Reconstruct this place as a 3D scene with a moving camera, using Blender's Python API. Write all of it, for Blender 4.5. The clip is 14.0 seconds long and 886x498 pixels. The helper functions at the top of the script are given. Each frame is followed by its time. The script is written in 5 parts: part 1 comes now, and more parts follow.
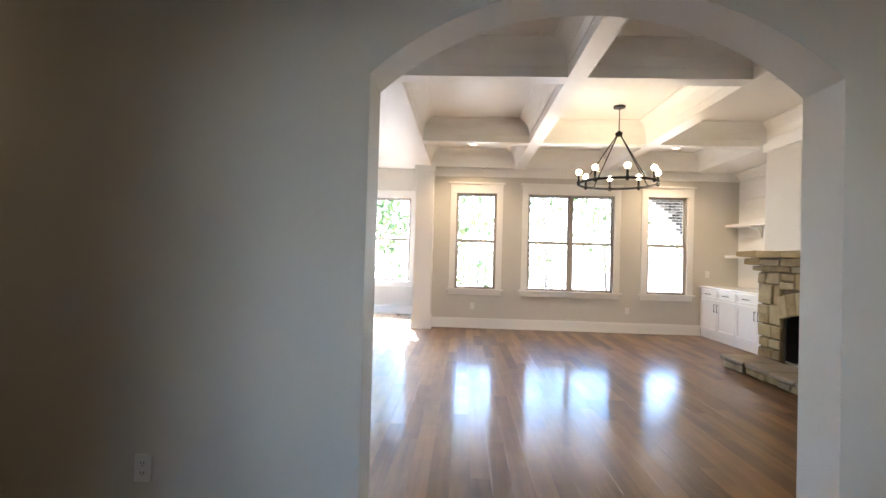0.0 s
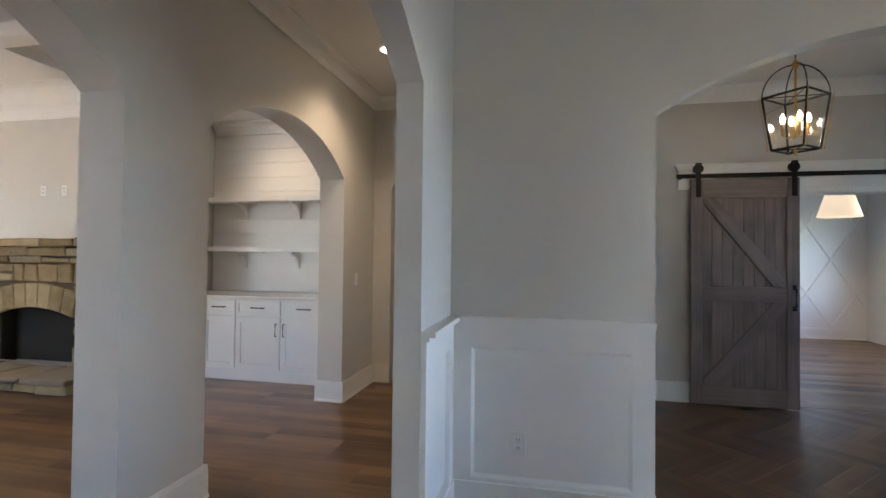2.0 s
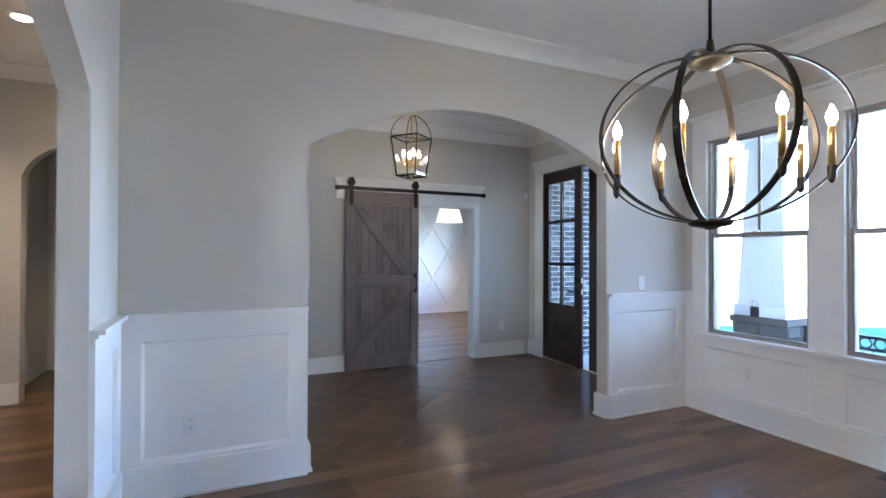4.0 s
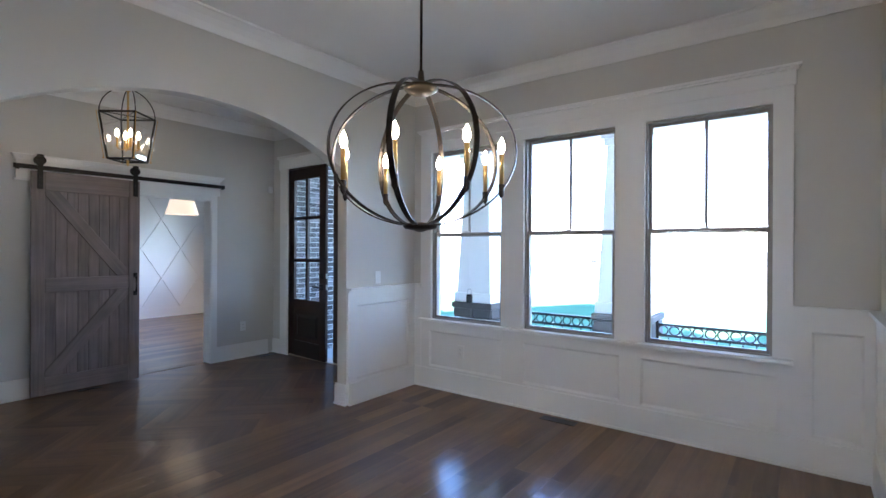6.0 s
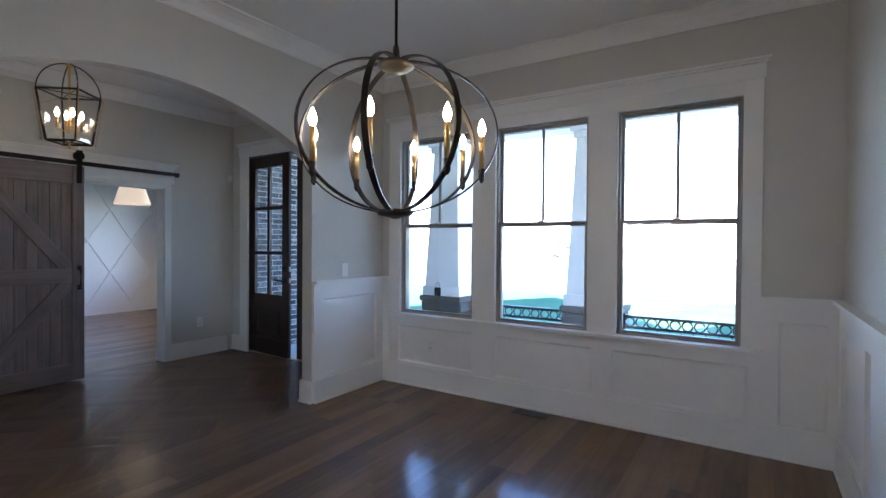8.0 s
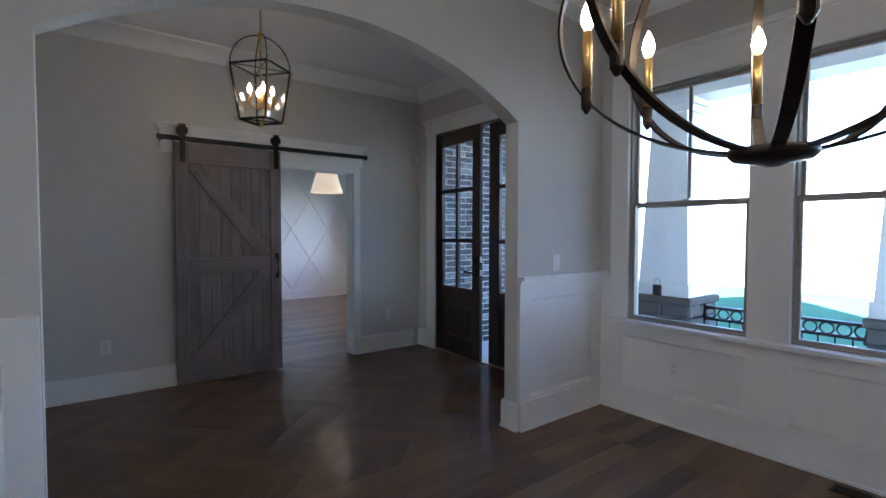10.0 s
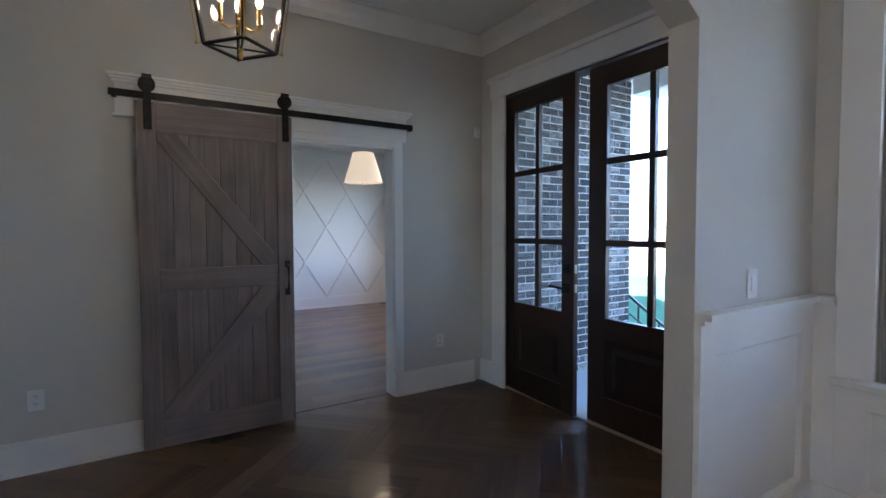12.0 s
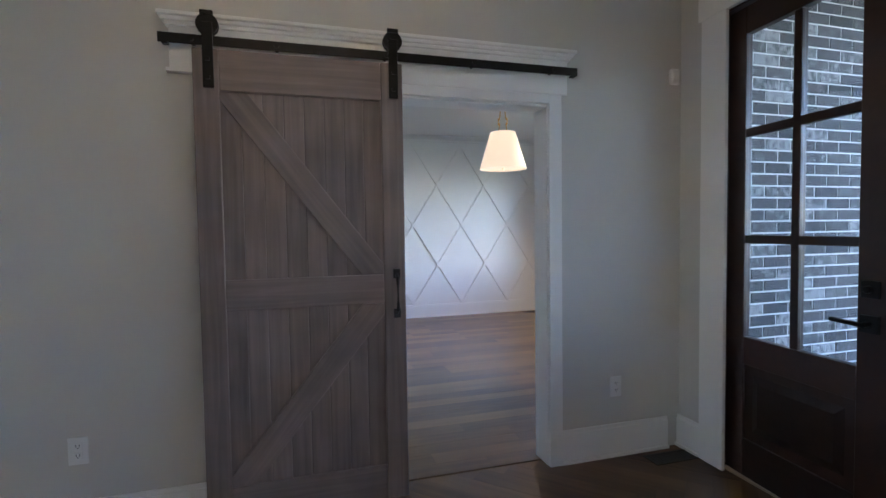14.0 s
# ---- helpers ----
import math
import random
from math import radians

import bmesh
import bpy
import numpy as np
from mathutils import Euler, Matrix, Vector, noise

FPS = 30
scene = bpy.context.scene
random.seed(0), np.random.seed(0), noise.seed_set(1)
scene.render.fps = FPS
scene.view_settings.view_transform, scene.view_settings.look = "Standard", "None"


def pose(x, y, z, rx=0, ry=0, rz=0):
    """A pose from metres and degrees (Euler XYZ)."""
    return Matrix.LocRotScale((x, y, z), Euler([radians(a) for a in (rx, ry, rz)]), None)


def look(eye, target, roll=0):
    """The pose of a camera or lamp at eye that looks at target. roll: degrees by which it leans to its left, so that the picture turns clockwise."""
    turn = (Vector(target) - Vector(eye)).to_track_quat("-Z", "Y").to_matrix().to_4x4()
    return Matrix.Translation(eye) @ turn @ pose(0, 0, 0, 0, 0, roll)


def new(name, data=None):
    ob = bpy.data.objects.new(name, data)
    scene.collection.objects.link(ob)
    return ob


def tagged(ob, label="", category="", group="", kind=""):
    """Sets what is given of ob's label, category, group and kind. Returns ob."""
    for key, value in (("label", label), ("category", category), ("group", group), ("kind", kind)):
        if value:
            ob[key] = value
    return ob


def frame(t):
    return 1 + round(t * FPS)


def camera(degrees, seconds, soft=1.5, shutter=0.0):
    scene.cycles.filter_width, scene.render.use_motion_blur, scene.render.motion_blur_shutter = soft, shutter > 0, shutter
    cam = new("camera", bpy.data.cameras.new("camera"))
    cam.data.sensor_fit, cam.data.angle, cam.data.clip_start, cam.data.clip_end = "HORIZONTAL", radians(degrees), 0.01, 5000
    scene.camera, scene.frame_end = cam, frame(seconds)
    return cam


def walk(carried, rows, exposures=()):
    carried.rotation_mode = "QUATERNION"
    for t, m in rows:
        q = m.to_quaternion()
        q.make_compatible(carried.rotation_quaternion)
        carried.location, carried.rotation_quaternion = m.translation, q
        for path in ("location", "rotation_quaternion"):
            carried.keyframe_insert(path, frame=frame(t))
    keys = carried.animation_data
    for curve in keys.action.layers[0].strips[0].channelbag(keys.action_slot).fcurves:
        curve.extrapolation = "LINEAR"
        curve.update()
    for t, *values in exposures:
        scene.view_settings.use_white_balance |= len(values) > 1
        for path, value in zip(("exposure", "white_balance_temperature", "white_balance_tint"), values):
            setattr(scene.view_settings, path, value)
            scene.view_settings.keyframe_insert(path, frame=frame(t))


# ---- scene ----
cam = camera(84.9, 14.0)
PATH = [
    (0, (0.023, 0.396, 1.359), (-0.061, 2.394, 1.388), 1.6),
    (0.5, (0.037, 0.583, 1.376), (0.595, 2.504, 1.41), 1.3),
    (1, (-0.051, 0.665, 1.37), (1.147, 2.265, 1.411), 1.0),
    (1.5, (-0.113, 0.647, 1.366), (1.604, 1.67, 1.412), 0.6),
    (2, (-0.274, 0.549, 1.378), (1.681, 0.97, 1.413), 0.6),
    (2.5, (-0.46, 0.493, 1.378), (1.539, 0.527, 1.411), 0.6),
    (3, (-0.631, 0.494, 1.38), (1.351, 0.231, 1.406), 0.5),
    (3.5, (-0.781, 0.556, 1.382), (1.134, -0.019, 1.404), 0.4),
    (4, (-0.905, 0.529, 1.414), (0.915, -0.301, 1.43), 0.2),
    (6.5, (-1.04, 0.507, 1.43), (0.037, -1.179, 1.422), 0.4),
    (7, (-1.014, 0.494, 1.421), (0.01, -1.224, 1.405), 0.5),
    (7.5, (-0.978, 0.488, 1.424), (0.059, -1.223, 1.405), 0.4),
    (8, (-0.921, 0.447, 1.402), (0.157, -1.238, 1.38), 0.4),
    (8.5, (-0.805, 0.41, 1.381), (0.429, -1.162, 1.328), 0.2),
    (9, (-0.57, 0.3, 1.383), (0.834, -1.122, 1.319), 0.2),
    (11.5, (0.987, -0.646, 1.363), (2.652, -1.751, 1.28), -0.2),
    (12, (1.327, -0.788, 1.375), (3.015, -1.858, 1.292), -0.2),
    (12.5, (1.623, -0.986, 1.358), (3.33, -2.024, 1.279), -0.3),
    (13, (1.884, -1.141, 1.35), (3.634, -2.106, 1.269), -0.3),
    (13.5, (2.189, -1.197, 1.358), (4.017, -2.005, 1.278), -0.4),
    (14, (2.432, -1.243, 1.35), (4.352, -1.798, 1.267), -0.8),
]
EXPOSURES = [(0.0, 4.02, 6280, 16), (1.0, 3.70, 6230, 15), (1.5, 3.72, 6130, 16), (2.0, 4.0, 5960, 17), (3.0, 4.48, 5540, 19.5), (4.0, 4.71, 5440, 20), (6.5, 4.13, 5490, 19.5), (9.0, 3.66, 5510, 19.5), (12.0, 3.80, 5660, 19), (14.0, 4.16, 5800, 19.5)]
walk(cam, [(t, look(eye, target, roll)) for t, eye, target, roll in PATH], EXPOSURES)

# ---- world, sun ----
SUN_ELEVATION, SUN_AZIMUTH = radians(36), math.atan2(-0.19, 1.0)
world = bpy.data.worlds.new("sky")
scene.world = world
world.use_nodes = True
wn = world.node_tree.nodes
sky = wn.new("ShaderNodeTexSky")
sky.sky_type, sky.sun_disc = "NISHITA", False
sky.sun_elevation, sky.sun_rotation = SUN_ELEVATION, SUN_AZIMUTH
sky.ozone_density, sky.dust_density = 4.0, 0.1
world.node_tree.links.new(sky.outputs[0], wn["Background"].inputs[0])
wn["Background"].inputs[1].default_value = 0.15
sun_data = bpy.data.lights.new("sun", "SUN")
sun_data.energy, sun_data.angle, sun_data.color = 5.0, radians(0.5), (1.0, 0.95, 0.87)
sun = new("sun", sun_data)
sun_way = Vector((math.sin(SUN_AZIMUTH) * math.cos(SUN_ELEVATION), math.cos(SUN_AZIMUTH) * math.cos(SUN_ELEVATION), math.sin(SUN_ELEVATION)))
sun.matrix_world = look(sun_way * 40, (0, 0, 0))
# ---- materials ----
def material(name):
    m = bpy.data.materials.new(name)
    m.use_nodes = True
    return m, m.node_tree.nodes, m.node_tree.links, m.node_tree.nodes["Principled BSDF"]


def paint(name, colour, rough=0.5, spread=0.03, scale=6.0, bump=0.02, bump_scale=180.0, metal=0.0):
    """A plain surface with faint mottling and a fine relief."""
    m, n, l, b = material(name)
    co = n.new("ShaderNodeTexCoord")
    big = n.new("ShaderNodeTexNoise")
    big.inputs["Scale"].default_value, big.inputs["Detail"].default_value = scale, 5.0
    l.new(co.outputs["Object"], big.inputs["Vector"])
    mix = n.new("ShaderNodeMixRGB")
    lo = [max(0.0, c * (1 - spread)) for c in colour]
    hi = [min(1.0, c * (1 + spread)) for c in colour]
    mix.inputs[1].default_value, mix.inputs[2].default_value = (*lo, 1), (*hi, 1)
    l.new(big.outputs["Fac"], mix.inputs[0])
    l.new(mix.outputs[0], b.inputs["Base Color"])
    fine = n.new("ShaderNodeTexNoise")
    fine.inputs["Scale"].default_value, fine.inputs["Detail"].default_value = bump_scale, 3.0
    l.new(co.outputs["Object"], fine.inputs["Vector"])
    rel = n.new("ShaderNodeBump")
    rel.inputs["Strength"].default_value, rel.inputs["Distance"].default_value = bump, 0.01
    l.new(fine.outputs["Fac"], rel.inputs["Height"])
    l.new(rel.outputs[0], b.inputs["Normal"])
    ramp = n.new("ShaderNodeMapRange")
    ramp.inputs["To Min"].default_value, ramp.inputs["To Max"].default_value = max(0.02, rough - 0.06), min(1.0, rough + 0.06)
    l.new(big.outputs["Fac"], ramp.inputs["Value"])
    l.new(ramp.outputs[0], b.inputs["Roughness"])
    b.inputs["Metallic"].default_value = metal
    return m


def timber(name, dark, light, rough=0.4, along=(22.0, 1.1, 22.0), coat=0.0, wave=0.0, knots=0.35, tones=0.45):
    """Wood with grain along local y, each board in a tone of its own."""
    m, n, l, b = material(name)
    co, info, geo = n.new("ShaderNodeTexCoord"), n.new("ShaderNodeObjectInfo"), n.new("ShaderNodeNewGeometry")
    add = n.new("ShaderNodeMath")
    l.new(info.outputs["Random"], add.inputs[0])
    l.new(geo.outputs["Random Per Island"], add.inputs[1])
    frac = n.new("ShaderNodeMath")
    frac.operation = "FRACT"
    l.new(add.outputs[0], frac.inputs[0])
    shift = n.new("ShaderNodeMath")
    shift.operation = "MULTIPLY"
    shift.inputs[1].default_value = 37.0
    l.new(frac.outputs[0], shift.inputs[0])
    move = n.new("ShaderNodeVectorMath")
    l.new(co.outputs["Object"], move.inputs[0])
    l.new(shift.outputs[0], move.inputs[1])
    mp = n.new("ShaderNodeMapping")
    mp.inputs["Scale"].default_value = along
    l.new(move.outputs[0], mp.inputs["Vector"])
    grain = n.new("ShaderNodeTexNoise")
    grain.inputs["Scale"].default_value, grain.inputs["Detail"].default_value, grain.inputs["Distortion"].default_value = 1.0, 8.0, 0.6
    l.new(mp.outputs[0], grain.inputs["Vector"])
    cloud = n.new("ShaderNodeTexNoise")
    cloud.inputs["Scale"].default_value, cloud.inputs["Detail"].default_value = 3.0, 3.0
    l.new(move.outputs[0], cloud.inputs["Vector"])
    tone = n.new("ShaderNodeMath")
    tone.operation = "MULTIPLY_ADD"
    tone.inputs[1].default_value, tone.inputs[2].default_value = tones, 0.225 - tones / 2
    l.new(frac.outputs[0], tone.inputs[0])
    s1 = n.new("ShaderNodeMath")
    s1.operation = "MULTIPLY_ADD"
    s1.inputs[1].default_value = 0.55
    l.new(grain.outputs["Fac"], s1.inputs[0])
    l.new(tone.outputs[0], s1.inputs[2])
    s2 = n.new("ShaderNodeMath")
    s2.operation = "MULTIPLY_ADD"
    s2.inputs[1].default_value = knots
    l.new(cloud.outputs["Fac"], s2.inputs[0])
    l.new(s1.outputs[0], s2.inputs[2])
    ramp = n.new("ShaderNodeValToRGB")
    e = ramp.color_ramp.elements
    e[0].position, e[0].color = 0.32, (*dark, 1)
    e[1].position, e[1].color = 1.0, (*light, 1)
    l.new(s2.outputs[0], ramp.inputs[0])
    l.new(ramp.outputs[0], b.inputs["Base Color"])
    b.inputs["Roughness"].default_value = rough
    b.inputs["Coat Weight"].default_value, b.inputs["Coat Roughness"].default_value = coat, 0.12
    rel = n.new("ShaderNodeBump")
    rel.inputs["Strength"].default_value, rel.inputs["Distance"].default_value = 0.12, 0.004
    l.new(grain.outputs["Fac"], rel.inputs["Height"])
    if wave:
        w = n.new("ShaderNodeTexNoise")
        w.inputs["Scale"].default_value, w.inputs["Detail"].default_value = 14.0, 2.0
        l.new(move.outputs[0], w.inputs["Vector"])
        rel2 = n.new("ShaderNodeBump")
        rel2.inputs["Strength"].default_value, rel2.inputs["Distance"].default_value = wave, 0.004
        l.new(w.outputs["Fac"], rel2.inputs["Height"])
        l.new(rel2.outputs[0], rel.inputs["Normal"])
        l.new(rel2.outputs[0], b.inputs["Coat Normal"])
    l.new(rel.outputs[0], b.inputs["Normal"])
    return m


def masonry(name, tones, rough=0.85, scale=9.0, bump=0.5, blotch=0.9):
    """Brick or stone, each piece of its own tone, blotched and rough."""
    m, n, l, b = material(name)
    co, info, geo = n.new("ShaderNodeTexCoord"), n.new("ShaderNodeObjectInfo"), n.new("ShaderNodeNewGeometry")
    add = n.new("ShaderNodeMath")
    l.new(info.outputs["Random"], add.inputs[0])
    l.new(geo.outputs["Random Per Island"], add.inputs[1])
    frac = n.new("ShaderNodeMath")
    frac.operation = "FRACT"
    l.new(add.outputs[0], frac.inputs[0])
    spots = n.new("ShaderNodeTexNoise")
    spots.inputs["Scale"].default_value, spots.inputs["Detail"].default_value = scale, 6.0
    shift = n.new("ShaderNodeMath")
    shift.operation = "MULTIPLY"
    shift.inputs[1].default_value = 41.0
    l.new(frac.outputs[0], shift.inputs[0])
    move = n.new("ShaderNodeVectorMath")
    l.new(co.outputs["Object"], move.inputs[0])
    l.new(shift.outputs[0], move.inputs[1])
    l.new(move.outputs[0], spots.inputs["Vector"])
    mix = n.new("ShaderNodeMath")
    mix.operation = "MULTIPLY_ADD"
    mix.inputs[1].default_value, mix.inputs[2].default_value = blotch, -blotch / 2
    l.new(spots.outputs["Fac"], mix.inputs[0])
    tot = n.new("ShaderNodeMath")
    l.new(mix.outputs[0], tot.inputs[0])
    l.new(frac.outputs[0], tot.inputs[1])
    ramp = n.new("ShaderNodeValToRGB")
    e = ramp.color_ramp.elements
    while len(e) < len(tones):
        e.new(0.5)
    for k, c in enumerate(tones):
        e[k].position, e[k].color = k / (len(tones) - 1), (*c, 1)
    l.new(tot.outputs[0], ramp.inputs[0])
    l.new(ramp.outputs[0], b.inputs["Base Color"])
    b.inputs["Roughness"].default_value = rough
    rel = n.new("ShaderNodeBump")
    rel.inputs["Strength"].default_value, rel.inputs["Distance"].default_value = bump, 0.01
    fine = n.new("ShaderNodeTexNoise")
    fine.inputs["Scale"].default_value, fine.inputs["Detail"].default_value = scale * 4, 5.0
    l.new(co.outputs["Object"], fine.inputs["Vector"])
    l.new(fine.outputs["Fac"], rel.inputs["Height"])
    l.new(rel.outputs[0], b.inputs["Normal"])
    return m


def glow(name, colour, strength):
    m, n, l, b = material(name)
    b.inputs["Base Color"].default_value = (*colour, 1)
    b.inputs["Emission Color"].default_value, b.inputs["Emission Strength"].default_value = (*colour, 1), strength
    return m


def clear_glass(name):
    m, n, l, b = material(name)
    b.inputs["Base Color"].default_value = (1, 1, 1, 1)
    b.inputs["Roughness"].default_value, b.inputs["IOR"].default_value = 0.0, 1.45
    b.inputs["Transmission Weight"].default_value = 1.0
    return m


WALL = paint("greige_wall_paint", (0.605, 0.588, 0.543), 0.6, 0.025, 2.0, 0.06, 240)
WHITE = paint("white_trim_paint", (0.82, 0.815, 0.79), 0.35, 0.02, 3.0, 0.02, 90)
CEILING = paint("ceiling_paint", (0.78, 0.77, 0.74), 0.75, 0.02, 2.0, 0.08, 200)
BEAM = paint("coffer_paint", (0.80, 0.79, 0.76), 0.4, 0.02, 2.0, 0.02, 90)
CABINET = paint("cabinet_lacquer", (0.82, 0.81, 0.79), 0.3, 0.015, 3.0, 0.01, 60)
OAK = timber("oak_floor", (0.044, 0.021, 0.009), (0.250, 0.133, 0.055), 0.50, coat=0.64, wave=0.30, tones=0.42)
DARK_OAK = timber("herringbone_oak", (0.040, 0.019, 0.009), (0.212, 0.107, 0.047), 0.50, coat=0.60, wave=0.30, tones=0.24)
for _oak in (OAK, DARK_OAK):
    _oak.node_tree.nodes["Principled BSDF"].inputs["Specular IOR Level"].default_value = 0.25
    _oak.node_tree.nodes["Principled BSDF"].inputs["Coat Roughness"].default_value = 0.145
GREYWOOD = timber("weathered_grey_wood", (0.042, 0.032, 0.029), (0.31, 0.248, 0.222), 0.6, along=(36.0, 1.5, 36.0), tones=0.14, knots=0.5)
MAHOGANY = timber("dark_stained_wood", (0.009, 0.003, 0.002), (0.040, 0.013, 0.007), 0.4, coat=0.08)
BLACK = paint("black_iron", (0.018, 0.017, 0.017), 0.45, 0.2, 30.0, 0.05, 200, 0.6)
BRONZE = paint("dark_bronze", (0.035, 0.028, 0.022), 0.4, 0.2, 20.0, 0.04, 150, 0.8)
GOLD = paint("aged_brass", (0.62, 0.40, 0.14), 0.32, 0.1, 20.0, 0.02, 120, 1.0)
CHROME = paint("brushed_nickel", (0.55, 0.54, 0.52), 0.3, 0.05, 20.0, 0.02, 120, 1.0)
PLASTIC = paint("white_plastic", (0.78, 0.78, 0.76), 0.35, 0.01, 5.0, 0.0, 50)
SLOT = paint("dark_slot", (0.03, 0.03, 0.03), 0.6)
GLASS = clear_glass("window_glass")
BULB = glow("lamp_glow", (1.0, 0.76, 0.44), 3.6)
BRIGHT_BULB = glow("bright_lamp_glow", (1.0, 0.80, 0.50), 8.0)
CAN = glow("downlight_glow", (1.0, 0.80, 0.52), 2.0)
SHADE = glow("lit_lamp_shade", (1.0, 0.78, 0.50), 0.050)
MORTAR = paint("pale_mortar", (0.60, 0.595, 0.58), 0.9, 0.08, 20.0, 0.3, 150)
BRICK = masonry("dark_blotched_brick", [(0.018, 0.020, 0.023), (0.050, 0.052, 0.057), (0.036, 0.034, 0.033), (0.075, 0.078, 0.083), (0.24, 0.24, 0.24)], 0.85, 26.0, 0.6, 1.4)
STONE = masonry("tan_fieldstone", [(0.21, 0.15, 0.065), (0.33, 0.25, 0.125), (0.41, 0.33, 0.19), (0.25, 0.195, 0.12)], 0.8, 7.0)
HEARTH = masonry("tan_grey_hearthstone", [(0.16, 0.125, 0.085), (0.25, 0.205, 0.145), (0.21, 0.18, 0.14)], 0.8, 7.0)
LEDGE = masonry("grey_ledgestone", [(0.07, 0.07, 0.068), (0.16, 0.15, 0.135), (0.11, 0.095, 0.08)], 0.85, 6.0)
LEDGE.node_tree.nodes["Principled BSDF"].inputs["Specular IOR Level"].default_value = 0.15
GROUT = paint("brown_grout", (0.12, 0.085, 0.05), 0.9, 0.1, 20.0, 0.3, 120)
# near-black lining of the firebox
FIREBOX_BLACK = paint("firebox_black", (0.012, 0.011, 0.010), 0.85, 0.4, 12.0, 0.2, 60)
CONCRETE = paint("porch_concrete", (0.42, 0.415, 0.40), 0.85, 0.1, 4.0, 0.3, 80)
GRASS = paint("lawn", (0.075, 0.145, 0.078), 0.9, 0.45, 0.7, 0.6, 40)
GRASS.node_tree.nodes["Principled BSDF"].inputs["Specular IOR Level"].default_value = 0.0
# glare put into the colour: sunlit lawn burning out white, bouncing light indoors
GLARE_GROUND = paint("burnt_out_ground", (0.46, 0.43, 0.36), 0.95, 0.2, 0.8, 0.5, 30)
ASPHALT = paint("road_asphalt", (0.06, 0.06, 0.062), 0.85, 0.15, 2.0, 0.3, 90)
LEAF = masonry("leaves", [(0.05, 0.09, 0.025), (0.09, 0.15, 0.04), (0.16, 0.22, 0.07)], 0.6, 3.0, 0.1)
_n, _l = LEAF.node_tree.nodes, LEAF.node_tree.links
_thin, _blend = _n.new("ShaderNodeBsdfTranslucent"), _n.new("ShaderNodeMixShader")
_thin.inputs["Color"].default_value = (0.10, 0.15, 0.05, 1)
_blend.inputs[0].default_value = 0.3
_l.new(_n["Principled BSDF"].outputs[0], _blend.inputs[1])
_l.new(_thin.outputs[0], _blend.inputs[2])
_l.new(_blend.outputs[0], _n["Material Output"].inputs[0])
BARK = paint("bark", (0.09, 0.07, 0.055), 0.9, 0.3, 12.0, 0.6, 60)
CARPAINT = paint("white_car_paint", (0.75, 0.75, 0.76), 0.2, 0.01)
RUBBER = paint("tyre_rubber", (0.02, 0.02, 0.02), 0.8)
DARKGLASS = paint("tinted_glass", (0.02, 0.022, 0.025), 0.4, 0.02)
ROOFING = paint("roof_shingle", (0.09, 0.085, 0.08), 0.9, 0.25, 9.0, 0.4, 60)
SIDING = paint("pale_siding", (0.62, 0.62, 0.60), 0.7, 0.05)
# ---- builders ----
def box(bm, x0, y0, z0, x1, y1, z1):
    xs, ys, zs = sorted((x0, x1)), sorted((y0, y1)), sorted((z0, z1))
    v = [bm.verts.new((x, y, z)) for z in zs for y in ys for x in xs]
    for q in ((0, 2, 3, 1), (4, 5, 7, 6), (0, 1, 5, 4), (2, 6, 7, 3), (0, 4, 6, 2), (1, 3, 7, 5)):
        bm.faces.new([v[i] for i in q])
    return v


def prism(bm, ring, way):
    """A closed ring of points pushed along way."""
    way = Vector(way)
    a = [bm.verts.new(p) for p in ring]
    b = [bm.verts.new(Vector(p) + way) for p in ring]
    k = len(ring)
    bm.faces.new(a)
    bm.faces.new(b[::-1])
    for i in range(k):
        bm.faces.new((a[i], b[i], b[(i + 1) % k], a[(i + 1) % k]))


def lathe(bm, profile, cx=0.0, cy=0.0, n=20):
    """Turned shape: (radius, z) pairs round the upright through (cx, cy)."""
    rings = []
    for r, z in profile:
        rings.append([bm.verts.new((cx + r * math.cos(2 * math.pi * i / n), cy + r * math.sin(2 * math.pi * i / n), z)) for i in range(n)])
    for lo, hi in zip(rings, rings[1:]):
        for i in range(n):
            bm.faces.new((lo[i], lo[(i + 1) % n], hi[(i + 1) % n], hi[i]))
    bm.faces.new(rings[0][::-1])
    bm.faces.new(rings[-1])


def sweep(bm, points, across, wide, thick, closed=False):
    """A flat band along points: wide along across, thick at right angles to it."""
    pts = [Vector(p) for p in points]
    k, rings = len(pts), []
    for i, p in enumerate(pts):
        a = pts[(i - 1) % k] if closed or i else pts[i]
        b = pts[(i + 1) % k] if closed or i < k - 1 else pts[i]
        t = (b - a).normalized()
        u = Vector(across).normalized() if not callable(across) else across(i).normalized()
        w = t.cross(u).normalized()
        rings.append([bm.verts.new(p + u * wide / 2 * sx + w * thick / 2 * sy) for sx, sy in ((-1, -1), (1, -1), (1, 1), (-1, 1))])
    for i in range(k if closed else k - 1):
        lo, hi = rings[i], rings[(i + 1) % k]
        for j in range(4):
            bm.faces.new((lo[j], lo[(j + 1) % 4], hi[(j + 1) % 4], hi[j]))
    if not closed:
        bm.faces.new(rings[0][::-1])
        bm.faces.new(rings[-1])


